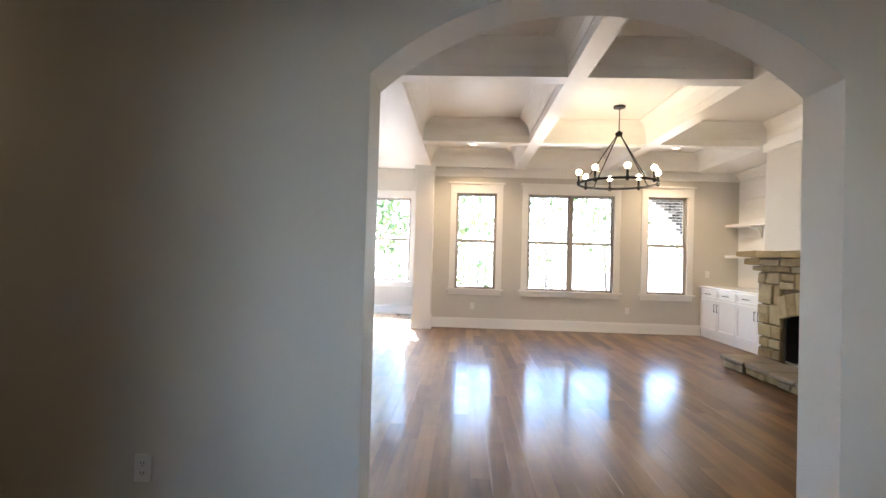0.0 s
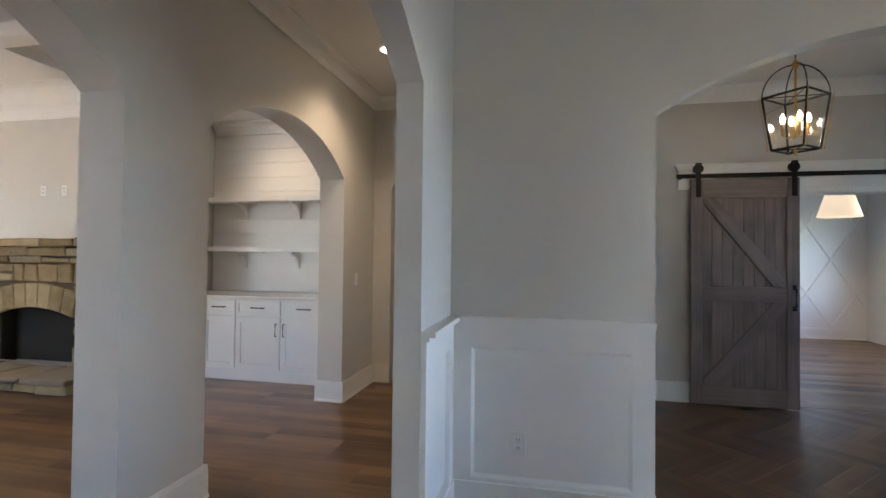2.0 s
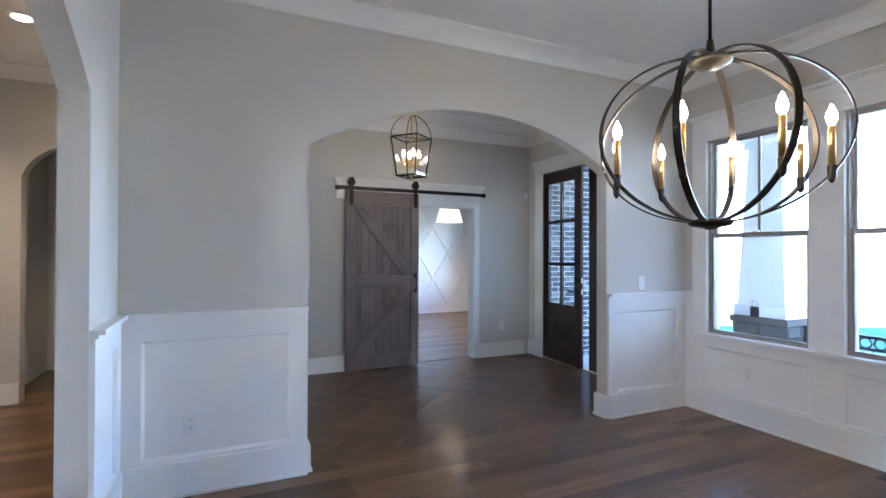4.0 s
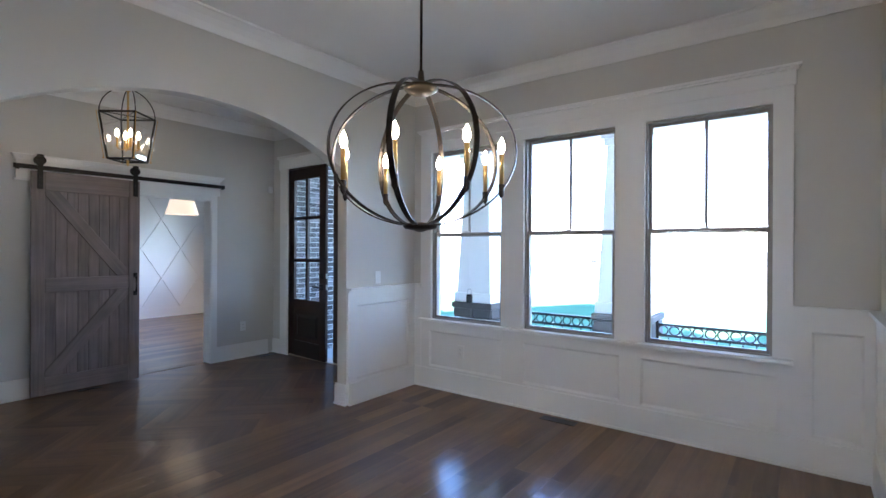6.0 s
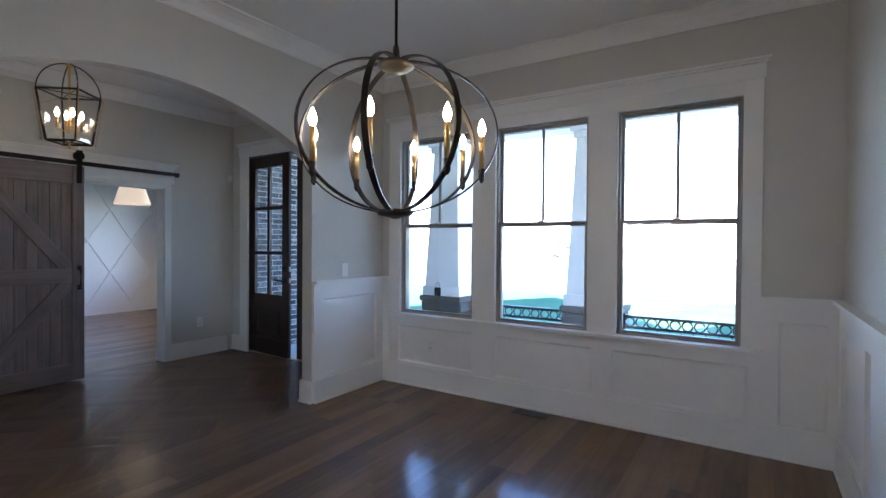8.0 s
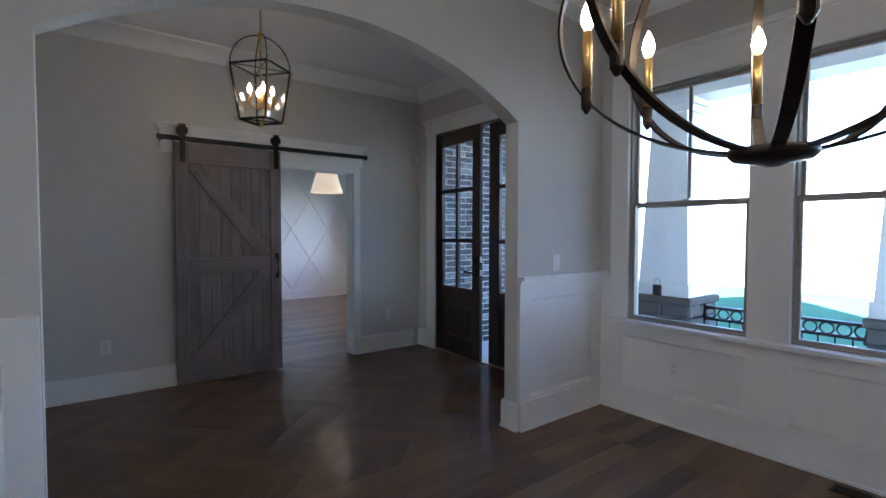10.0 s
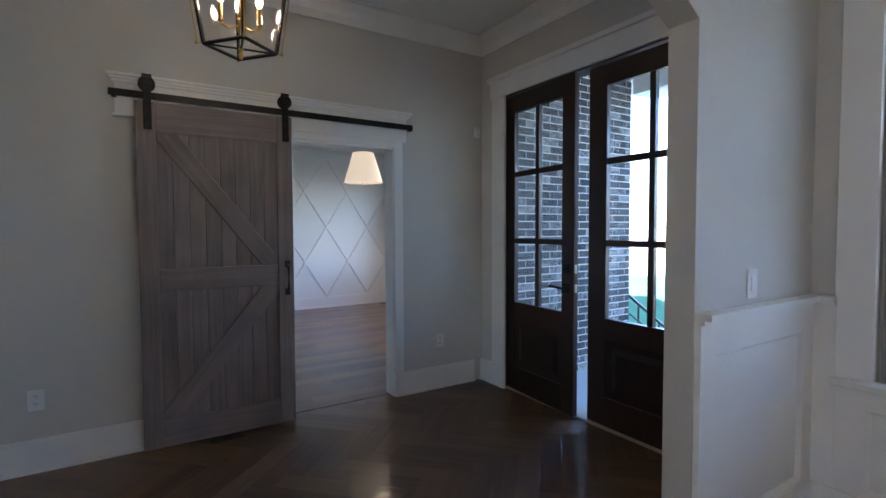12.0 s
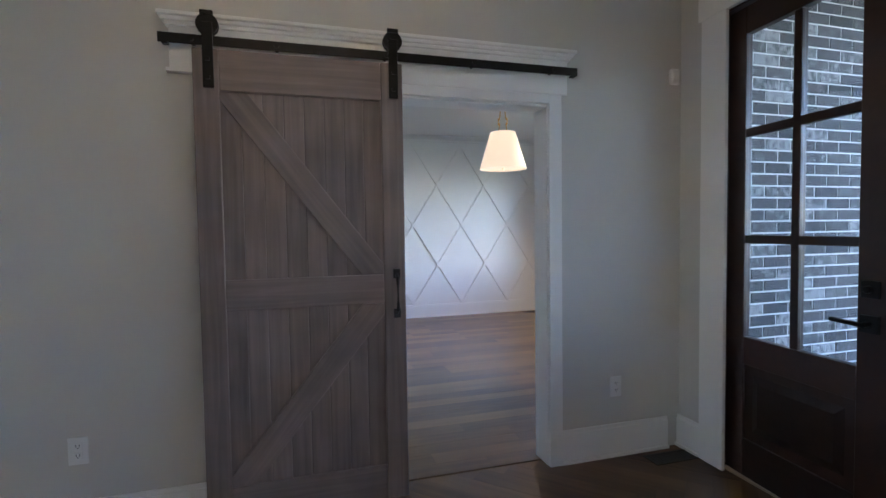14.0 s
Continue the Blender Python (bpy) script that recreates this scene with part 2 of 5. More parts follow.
def tube(bm, points, radius, n=8, closed=False):
    pts = [Vector(p) for p in points]
    k, rings = len(pts), []
    for i, p in enumerate(pts):
        a = pts[(i - 1) % k] if closed or i else pts[i]
        b = pts[(i + 1) % k] if closed or i < k - 1 else pts[i]
        t = (b - a).normalized()
        u = t.orthogonal().normalized() if abs(t.z) > 0.98 else t.cross(Vector((0, 0, 1))).normalized()
        w = t.cross(u)
        rings.append([bm.verts.new(p + (u * math.cos(2 * math.pi * j / n) + w * math.sin(2 * math.pi * j / n)) * radius) for j in range(n)])
    for i in range(k if closed else k - 1):
        lo, hi = rings[i], rings[(i + 1) % k]
        for j in range(n):
            bm.faces.new((lo[j], lo[(j + 1) % n], hi[(j + 1) % n], hi[j]))
    if not closed:
        bm.faces.new(rings[0][::-1])
        bm.faces.new(rings[-1])


def part(name, bm, mat, parent=None, label="", bevel=0.0, smooth=False):
    """Links a bmesh as one mesh object, under its thing if it has one."""
    if bevel:
        bmesh.ops.bevel(bm, geom=list(bm.edges), offset=bevel, segments=1, affect="EDGES", clamp_overlap=True)
    bmesh.ops.recalc_face_normals(bm, faces=list(bm.faces))
    me = bpy.data.meshes.new(name)
    bm.to_mesh(me)
    bm.free()
    if smooth:
        for p in me.polygons:
            p.use_smooth = True
    me.materials.append(mat)
    ob = new(name, me)
    ob.parent = parent
    if label:
        tagged(ob, label)
    return ob


def boxpart(name, bs, mat, parent=None, label="", bevel=0.0):
    bm = bmesh.new()
    for b in bs:
        box(bm, *b)
    return part(name, bm, mat, parent, label, bevel)


def thing(name, m, label, category, group=""):
    ob = new(name)
    ob.empty_display_size = 0.1
    ob.matrix_world = m
    return tagged(ob, label, category, group)


def structure(name, bm, mat, label, category, bevel=0.0):
    return tagged(part(name, bm, mat, None, "", bevel), label, category, kind="structure")


def seat_in_wall(axis, a, b, lo, hi, z0, z1, bm):
    """A box of a wall: a..b across its thickness, lo..hi along it."""
    if axis == "x":
        box(bm, lo, a, z0, hi, b, z1)
    else:
        box(bm, a, lo, z0, b, hi, z1)


def wall(name, axis, a, b, lo, hi, top, holes, label, mat=None, bottom=-0.02):
    """A wall that runs along axis from lo to hi, a..b thick. holes: (s0, s1, z0, z1, rise): rise > 0 is a segmental arch."""
    bm = bmesh.new()
    at = lo
    for s0, s1, z0, z1, rise in sorted(holes):
        if s0 > at:
            seat_in_wall(axis, a, b, at, s0, bottom, top, bm)
        if z0 > bottom:
            seat_in_wall(axis, a, b, s0, s1, bottom, z0, bm)
        if rise <= 0:
            if z1 < top:
                seat_in_wall(axis, a, b, s0, s1, z1, top, bm)
        else:
            half = (s1 - s0) / 2
            r = (half * half + rise * rise) / (2 * rise)
            n = 28
            edge = []
            for i in range(n + 1):
                s = s0 + (s1 - s0) * i / n
                edge.append((s, z1 + rise - r + math.sqrt(max(0.0, r * r - (s - s0 - half) ** 2))))
            under, over = [], []
            for s, z in edge:
                under.append([(s, a, z), (s, b, z)] if axis == "x" else [(a, s, z), (b, s, z)])
                over.append([(s, a, top), (s, b, top)] if axis == "x" else [(a, s, top), (b, s, top)])
            u = [[bm.verts.new(p) for p in q] for q in under]
            o = [[bm.verts.new(p) for p in q] for q in over]
            for i in range(n):
                bm.faces.new((u[i][0], u[i + 1][0], u[i + 1][1], u[i][1]))
                bm.faces.new((o[i][0], o[i][1], o[i + 1][1], o[i + 1][0]))
                for k in (0, 1):
                    bm.faces.new((u[i][k], o[i][k], o[i + 1][k], u[i + 1][k]))
            bm.faces.new((u[0][0], u[0][1], o[0][1], o[0][0]))
            bm.faces.new((u[n][0], o[n][0], o[n][1], u[n][1]))
        at = s1
    if at < hi:
        seat_in_wall(axis, a, b, at, hi, bottom, top, bm)
    return structure(name, bm, mat or WALL, label, "wall")


SPRING, RISE = 2.115, 0.365
X_E, X_E2 = 2.31, 2.427            # dining room, wall to the foyer
X_W = -1.405                      # dining room, west wall
Y_S, Y_S2 = -3.445, -3.60         # front wall
Y_N, Y_N2 = 1.06, 1.18          # dining room, wall to the hall
Y_H, Y_H2 = 2.445, 2.695          # hall, wall to the living room
X_F, X_F2 = 4.86, 5.00            # foyer, wall to the study
X_L = 5.20                        # living room, chimney wall
Y_L, Y_L2 = 9.72, 9.89          # living room, window wall
TOP = 3.07
WINDOWS = [(-0.858, -0.036), (0.192, 1.008), (1.24, 2.07)]
W_LO, W_HI = 0.71, 2.425
DOOR_X0, DOOR_X1, DOOR_TOP = 2.72, 4.64, 2.50
LIVING_WINDOWS = [(-0.13, 0.645), (1.245, 2.875), (3.50, 4.235)]
LW_LO, LW_HI = 0.75, 2.585

wall("wall_dining_east", "y", X_E, X_E2, Y_S, Y_N, TOP, [(-2.485, 0.02, -0.02, SPRING, RISE)], "greige painted wall with a wide arched opening", None)
wall("wall_hall_south", "x", Y_N, Y_N2, -5.0, 4.84, 3.14, [(-0.80, 1.68, -0.02, SPRING, RISE)], "greige painted wall with an arched opening to the dining room")
wall("wall_dining_west", "y", X_W - 0.14, X_W, Y_S2, Y_N, TOP, [], "plain greige painted wall above white panelling")
wall("wall_front", "x", Y_S2, Y_S, X_W, 4.86, TOP, [(a, b, W_LO, W_HI, 0) for a, b in WINDOWS] + [(DOOR_X0, DOOR_X1, -0.02, DOOR_TOP, 0)], "greige front wall with three windows and a double door")
wall("wall_foyer_east", "y", X_F, X_F2, -5.0, Y_N, 3.14, [(-2.565, -1.62, -0.02, 2.03, 0)], "greige foyer wall with a doorway to the study")
wall("wall_hall_north", "x", Y_H, Y_H2, -5.0, 5.34, 3.40, [(-0.395, 1.575, -0.02, 2.135, 0.38), (2.145, 4.03, -0.02, SPRING, 0.335)], "greige hall wall with two arched openings")
wall("wall_hall_end", "y", 4.84, 4.98, Y_N, Y_H, 3.14, [(1.40, 2.24, -0.02, SPRING, 0.32)], "greige end wall with a small arched opening")
wall("wall_vestibule_end", "y", 6.4, 6.5, Y_N, Y_H, 3.14, [], "plain wall closing the passage")
wall("wall_vestibule_side", "x", Y_N, Y_N2, 4.98, 6.4, 3.14, [], "plain wall beside the passage")
wall("wall_vestibule_far", "x", Y_H, Y_H2, 5.34, 6.5, 3.14, [], "plain wall beside the passage")
# opening is out of view, added to let more daylight into the living room
wall("wall_hall_west", "y", -5.14, -5.0, Y_N, 11.8, 3.40, [(7.9, 10.4, 0.6, 2.6, 0)], "greige wall with an unseen opening added for daylight")
wall("wall_living_east", "y", X_L, X_L + 0.14, Y_H2, Y_L, 3.40, [], "white shiplap-clad chimney wall", WHITE)
wall("wall_living_far", "x", Y_L, Y_L2, -0.61, 5.34, 3.40, [(a, b, LW_LO, LW_HI, 0) for a, b in LIVING_WINDOWS], "greige wall with four tall windows")
wall("wall_bay_side", "y", -0.76, -0.61, Y_L - 0.02, 11.6, 3.40, [], "greige wall at the edge of the breakfast bay")
# the left opening is unseen, added for more daylight on the ceiling
wall("wall_bay_far", "x", 11.6, 11.8, -5.0, -0.61, 3.40, [(-4.05, -2.87, 0.76, 2.68, 0), (-2.40, -1.22, 0.76, 2.68, 0)], "greige wall with windows in the breakfast bay")
wall("wall_study_far", "y", 9.62, 9.76, -5.1, 0.9, 2.80, [], "white wall with diamond pattern battens", WHITE)
# unglazed opening, never in view, sized to light the study
wall("wall_study_front", "x", -5.1, -4.95, X_F, 9.62, 2.80, [(6.35, 8.25, 0.75, 2.2, 0)], "white study wall with an unseen opening added for daylight", WHITE)
wall("wall_study_back", "x", 0.9, 1.04, X_F2, 9.76, 2.80, [], "plain white wall", WHITE)


def slab(name, x0, y0, x1, y1, z0, z1, mat, label, category):
    bm = bmesh.new()
    box(bm, x0, y0, z0, x1, y1, z1)
    return structure(name, bm, mat, label, category)


slab("ceiling_dining", X_W - 0.14, Y_S2, X_E2, Y_N2, TOP, TOP + 0.1, CEILING, "smooth white painted dining room ceiling", "ceiling")
slab("ceiling_foyer", X_E2, Y_S2, X_F, Y_N, 3.05, 3.15, CEILING, "smooth white painted foyer ceiling", "ceiling")
slab("ceiling_hall", -5.0, Y_N2, 6.5, Y_H, 3.14, 3.24, CEILING, "smooth white painted hall ceiling", "ceiling")
slab("ceiling_study", X_F2, -5.1, 9.76, 1.04, 2.76, 2.9, CEILING, "white painted study ceiling", "ceiling")
slab("subfloor", -5.14, -3.6, 9.76, 12.2, -0.30, -0.03, GROUT, "timber subfloor under the boards", "floor")

# Coffered ceiling of the living room, one mesh
bm = bmesh.new()
box(bm, -5.14, Y_H2, 3.37, 5.34, 11.8, 3.5)
BX, BY, BZ, BW = (-0.71, 1.04, 2.72, 4.42), (5.01, 7.60), 3.05, 0.09
for x in BX:
    box(bm, x - BW, Y_H2, BZ, x + BW, Y_L, 3.37)
for y in BY:
    box(bm, -0.71, y - BW, BZ + 0.003, 5.2, y + BW, 3.37)
box(bm, -0.71, Y_L - 0.20, BZ + 0.003, 5.2, Y_L, 3.37)
box(bm, -0.71, Y_H2, BZ + 0.003, 5.2, Y_H2 + 0.2, 3.37)
box(bm, 4.42, Y_H2, BZ + 0.006, 5.2, Y_L, 3.37)
xs = [-0.71, 1.04, 2.72, 4.42]
ys = [Y_H2 + 0.11, 5.01, 7.60, Y_L - 0.11]
for i in range(3):
    for j in range(3):
        x0, x1, y0, y1 = xs[i] + BW, xs[i + 1] - BW, ys[j] + BW, ys[j + 1] - BW
        ring = []
        for d, z in ((0, -0.215), (0.010, -0.215), (0.010, -0.20), (0.014, -0.17), (0.026, -0.125), (0.05, -0.08), (0.085, -0.045), (0.13, -0.02), (0.165, -0.012), (0.165, 0)):
            ring.append([bm.verts.new(p) for p in ((x0 + d, y0 + d, 3.37 + z), (x1 - d, y0 + d, 3.37 + z), (x1 - d, y1 - d, 3.37 + z), (x0 + d, y1 - d, 3.37 + z))])
        for p, q in zip(ring, ring[1:]):
            for k in range(4):
                bm.faces.new((p[k], p[(k + 1) % 4], q[(k + 1) % 4], q[k]))
structure("ceiling_living", bm, BEAM, "white coffered ceiling with deep boxed beams", "ceiling")


def crown(name, x0, y0, x1, y1, top, size, mat=None):
    """A sprung moulding round a room, as four mitred runs with a coved face."""
    prof = [(0, -size * 1.15), (0.012, -size * 1.15), (0.018, -size), (0.25 * size, -0.72 * size), (0.5 * size, -0.42 * size), (0.86 * size, -0.16 * size), (size, -0.13 * size), (size, 0), (0, 0)]
    bm = bmesh.new()
    ring = []
    for d, z in prof:
        d += 0.001
        ring.append([bm.verts.new(p) for p in ((x0 + d, y0 + d, top + z - 0.001), (x1 - d, y0 + d, top + z - 0.001), (x1 - d, y1 - d, top + z - 0.001), (x0 + d, y1 - d, top + z - 0.001))])
    for a, b in zip(ring, ring[1:] + ring[:1]):
        for i in range(4):
            bm.faces.new((a[i], a[(i + 1) % 4], b[(i + 1) % 4], b[i]))
    return structure(name, bm, mat or WHITE, "white crown moulding round the ceiling", "moulding")


crown("trim_crown_dining", X_W, Y_S, X_E, Y_N, TOP, 0.11)
crown("trim_crown_foyer", X_E2, Y_S, X_F, Y_N, 3.05, 0.12)
crown("trim_crown_hall", -5.0, Y_N2, 4.84, Y_H, 3.14, 0.11)
crown("trim_crown_study", X_F2, -4.95, 9.62, 0.9, 2.76, 0.08)


def run(bm, axis, face, way, s0, s1, z0, z1, d0, d1):
    """A board on a wall face: s0..s1 along it, d0..d1 out of it (way is +1 or -1)."""
    if axis == "x":
        box(bm, s0, face + way * d0, z0, s1, face + way * d1, z1)
    else:
        box(bm, face + way * d0, s0, z0, face + way * d1, s1, z1)


def baseboard(axis, face, way, s0, s1, high=0.19):
    bm = bmesh.new()
    run(bm, axis, face, way, s0, s1, -0.001, high - 0.02, 0, 0.018)
    run(bm, axis, face, way, s0, s1, high - 0.02, high, 0, 0.012)
    run(bm, axis, face, way, s0, s1, -0.001, 0.018, 0.018, 0.03)
    return structure("baseboard", bm, WHITE, "tall white painted baseboard", "baseboard")


for a in ((("x", Y_H, -1, -5.0, -0.395)), ("x", Y_H, -1, 1.575, 2.145), ("x", Y_H, -1, 4.03, 4.84), ("y", 4.84, -1, 2.24, Y_H - 0.03), ("y", 4.84, -1, Y_N2, 1.40),
          ("y", 1.575, -1, Y_H - 0.018, Y_H2 + 0.018), ("y", 2.145, 1, Y_H - 0.018, Y_H2 + 0.018), ("y", 4.03, -1, Y_H - 0.018, Y_H2 + 0.018), ("y", -0.395, 1, Y_H - 0.018, Y_H2 + 0.018),
          ("x", Y_H2, 1, -5.0, -0.40), ("x", Y_H2, 1, 1.575, 2.145), ("x", Y_N2, 1, 1.68, 4.84), ("x", Y_N2, 1, -5.0, -0.80),
          ("x", Y_L, -1, -0.56, 4.50), ("x", 11.6, -1, -5.0, -0.76),
          ("y", X_F, -1, -3.35, -2.635), ("y", X_F, -1, -1.5, Y_N), ("x", Y_S, 1, 4.68, X_F), ("x", Y_S, 1, X_E2, 2.60), ("y", X_E2, 1, Y_S, -2.485), ("y", X_E2, 1, 0.02, Y_N), ("x", Y_N, -1, X_E2, X_F),
          ("x", -2.485, 1, X_E - 0.018, X_E2 + 0.018), ("x", 0.02, -1, X_E - 0.018, X_E2 + 0.018), ("y", 1.68, -1, Y_N - 0.018, Y_N2 + 0.018), ("y", -0.80, 1, Y_N - 0.018, Y_N2 + 0.018),
          ("y", 9.62, -1, -4.95, 0.9), ("x", -4.95, 1, X_F2, 9.62)):
    baseboard(*a)


def panel_mould(bm, axis, face, way, p0, p1, z0, z1, proud):
    """A stepped and sloped moulding round a sunk panel."""
    rings = []
    for d, out in ((0.0, proud), (0.003, proud - 0.003), (0.013, 0.009), (0.016, 0.008), (0.017, 0.005)):
        c = ((p0 + d, z0 + d), (p1 - d, z0 + d), (p1 - d, z1 - d), (p0 + d, z1 - d))
        rings.append([bm.verts.new((s, face + way * out, z) if axis == "x" else (face + way * out, s, z)) for s, z in c])
    for a, b in zip(rings, rings[1:]):
        for k in range(4):
            bm.faces.new((a[k], a[(k + 1) % 4], b[(k + 1) % 4], b[k]))


def wainscot(name, axis, face, way, s0, s1, panels, cap=True):
    """White panelling: a backing, rails and stiles round sunk panels (s0, s1, z0, z1), base and cap."""
    bm = bmesh.new()
    run(bm, axis, face, way, s0, s1, 0, 1.03, 0, 0.005)
    at = s0
    for p0, p1, z0, z1 in sorted(panels):
        run(bm, axis, face, way, at, p0, 0.02, 1.03, 0.005, 0.024)
        run(bm, axis, face, way, p0, p1, 0.02, z0, 0.005, 0.024)
        run(bm, axis, face, way, p0, p1, z1, 1.03, 0.005, 0.024)
        panel_mould(bm, axis, face, way, p0, p1, z0, z1, 0.024)
        at = p1
    run(bm, axis, face, way, at, s1, 0.02, 1.03, 0.005, 0.024)
    run(bm, axis, face, way, s0, s1, -0.001, 0.20, 0.024, 0.036)
    run(bm, axis, face, way, s0, s1, -0.001, 0.018, 0.034, 0.046)
    if cap:
        run(bm, axis, face, way, s0, s1, 1.025, 1.043, 0, 0.036)
        run(bm, axis, face, way, s0, s1, 1.043, 1.066, 0, 0.062)
    return structure(name, bm, WHITE, "white painted wainscot with sunk panels and cap rail", "wainscot")


wainscot("trim_wainscot_east", "y", X_E, -1, 0.025, Y_N, [(0.13, 0.94, 0.22, 0.905)])
wainscot("trim_wainscot_east_front", "y", X_E, -1, Y_S, -2.49, [(-3.33, -2.60, 0.22, 0.905)])
wainscot("trim_wainscot_north", "x", Y_N, -1, 1.685, X_E, [(1.79, 2.19, 0.22, 0.905)])
wainscot("trim_wainscot_north_west", "x", Y_N, -1, X_W, -0.805, [(-1.30, -0.92, 0.22, 0.905)])
wainscot("trim_wainscot_west", "y", X_W, 1, Y_S, Y_N, [(a, b, 0.22, 0.905) for a, b in ((-3.33, -2.70), (-2.60, -1.70), (-1.60, -0.70), (-0.60, 0.30), (0.40, 0.95))])
wainscot("trim_wainscot_front_west", "x", Y_S, 1, X_W, -0.97, [(-1.33, -1.07, 0.22, 0.905)])
wainscot("trim_wainscot_front_east", "x", Y_S, 1, 2.20, X_E, [])
bm = bmesh.new()
run(bm, "x", Y_S, 1, -0.97, 2.20, 0, 0.685, 0, 0.005)
at = -0.97
for p0, p1 in ((-0.90, -0.01), (0.15, 1.01), (1.23, 2.09)):
    run(bm, "x", Y_S, 1, at, p0, 0.02, 0.685, 0.005, 0.02)
    run(bm, "x", Y_S, 1, p0, p1, 0.02, 0.22, 0.005, 0.02)
    run(bm, "x", Y_S, 1, p0, p1, 0.585, 0.685, 0.005, 0.02)
    panel_mould(bm, "x", Y_S, 1, p0, p1, 0.22, 0.585, 0.02)
    at = p1
run(bm, "x", Y_S, 1, at, 2.20, 0.02, 0.685, 0.005, 0.02)
run(bm, "x", Y_S, 1, -0.97, 2.20, -0.001, 0.20, 0.024, 0.036)
run(bm, "x", Y_S, 1, -0.97, 2.20, -0.001, 0.018, 0.034, 0.046)
structure("trim_wainscot_front", bm, WHITE, "white panelled apron below the windows", "wainscot")
# ---- windows and doors ----
SASH = paint("taupe_window_vinyl", (0.33, 0.305, 0.27), 0.45, 0.03)


def sash_window(name, x0, x1, z0, z1, y, way, muntin, mid, label):
    """A double-hung window in a wall along x; way points into the room."""
    win = tagged(thing(name, pose(0, 0, 0), label, "window"), kind="structure")
    f = 0.014 if muntin else 0.020
    boxpart("window_frame", [(x0, y - 0.05, z0, x0 + f, y + 0.05, z1), (x1 - f, y - 0.05, z0, x1, y + 0.05, z1), (x0 + f, y - 0.05, z0, x1 - f, y + 0.05, z0 + 0.010), (x0 + f, y - 0.05, z1 - f, x1 - f, y + 0.05, z1)], SASH, win, bevel=0.003)
    for nm, a, b, dy in (("upper_sash", mid - 0.02, z1 - f, -0.018 * way), ("lower_sash", z0 + 0.010, mid + 0.02, 0.018 * way)):
        s = 0.021 if muntin else 0.028
        rail = 0.022 if muntin else 0.03
        l, r = x0 + f, x1 - f
        bs = [(l, y + dy - 0.016, a, l + s, y + dy + 0.016, b), (r - s, y + dy - 0.016, a, r, y + dy + 0.016, b), (l + s, y + dy - 0.016, a, r - s, y + dy + 0.016, a + rail), (l + s, y + dy - 0.016, b - rail, r - s, y + dy + 0.016, b)]
        if not muntin:
            bs.append((l + s, y + dy - 0.014, mid - 0.03, r - s, y + dy + 0.014, mid + 0.03))
        if muntin and nm == "upper_sash":
            c = (l + r) / 2
            bs.append((c - 0.011, y + dy - 0.012, a + rail, c + 0.011, y + dy + 0.012, b - rail))
        sash = boxpart(nm, bs, SASH, win, bevel=0.002)
        pane = boxpart("pane", [(l + s - 0.006, y + dy - 0.003, a + rail - 0.006, r - s + 0.006, y + dy + 0.003, b - rail + 0.006)], GLASS, sash, "clear glass pane")
        pane.visible_shadow = False
    if muntin:
        c = (x0 + x1) / 2
        boxpart("sash_lock", [(c - 0.025, y + 0.034 * way - 0.012, mid + 0.02, c + 0.025, y + 0.034 * way + 0.012, mid + 0.032)], CHROME, win, bevel=0.002)
    return win


for i, (a, b) in enumerate(WINDOWS):
    sash_window("window_%d" % (i + 1), a, b, W_LO, W_HI, Y_S - 0.062, 1, True, 1.575, "white-cased double-hung dining room window with taupe sashes")
bm = bmesh.new()
box(bm, WINDOWS[0][0] - 0.115, Y_S, 0.71, WINDOWS[0][0], Y_S + 0.022, 2.525)
box(bm, WINDOWS[2][1], Y_S, 0.71, WINDOWS[2][1] + 0.14, Y_S + 0.022, 2.525)
box(bm, WINDOWS[0][1], Y_S, 0.71, WINDOWS[1][0], Y_S + 0.022, 2.425)
box(bm, WINDOWS[1][1], Y_S, 0.71, WINDOWS[2][0], Y_S + 0.022, 2.425)
box(bm, WINDOWS[0][0], Y_S, 2.425, WINDOWS[2][1], Y_S + 0.022, 2.525)
box(bm, -0.985, Y_S, 2.525, 2.205, Y_S + 0.026, 2.625)
box(bm, -1.0, Y_S, 2.625, 2.22, Y_S + 0.045, 2.642)
box(bm, -1.015, Y_S, 2.642, 2.235, Y_S + 0.058, 2.66)
structure("trim_window_casing", bm, WHITE, "white flat window casing with a capped head", "casing", 0.002)
bm = bmesh.new()
box(bm, -0.98, Y_S - 0.02, 0.682, 2.21, Y_S + 0.075, 0.709)
for a, b in WINDOWS:
    box(bm, a, Y_S - 0.10, 0.695, b, Y_S - 0.02, 0.713)
structure("trim_window_sill", bm, WHITE, "long white painted window sill", "sill", 0.003)

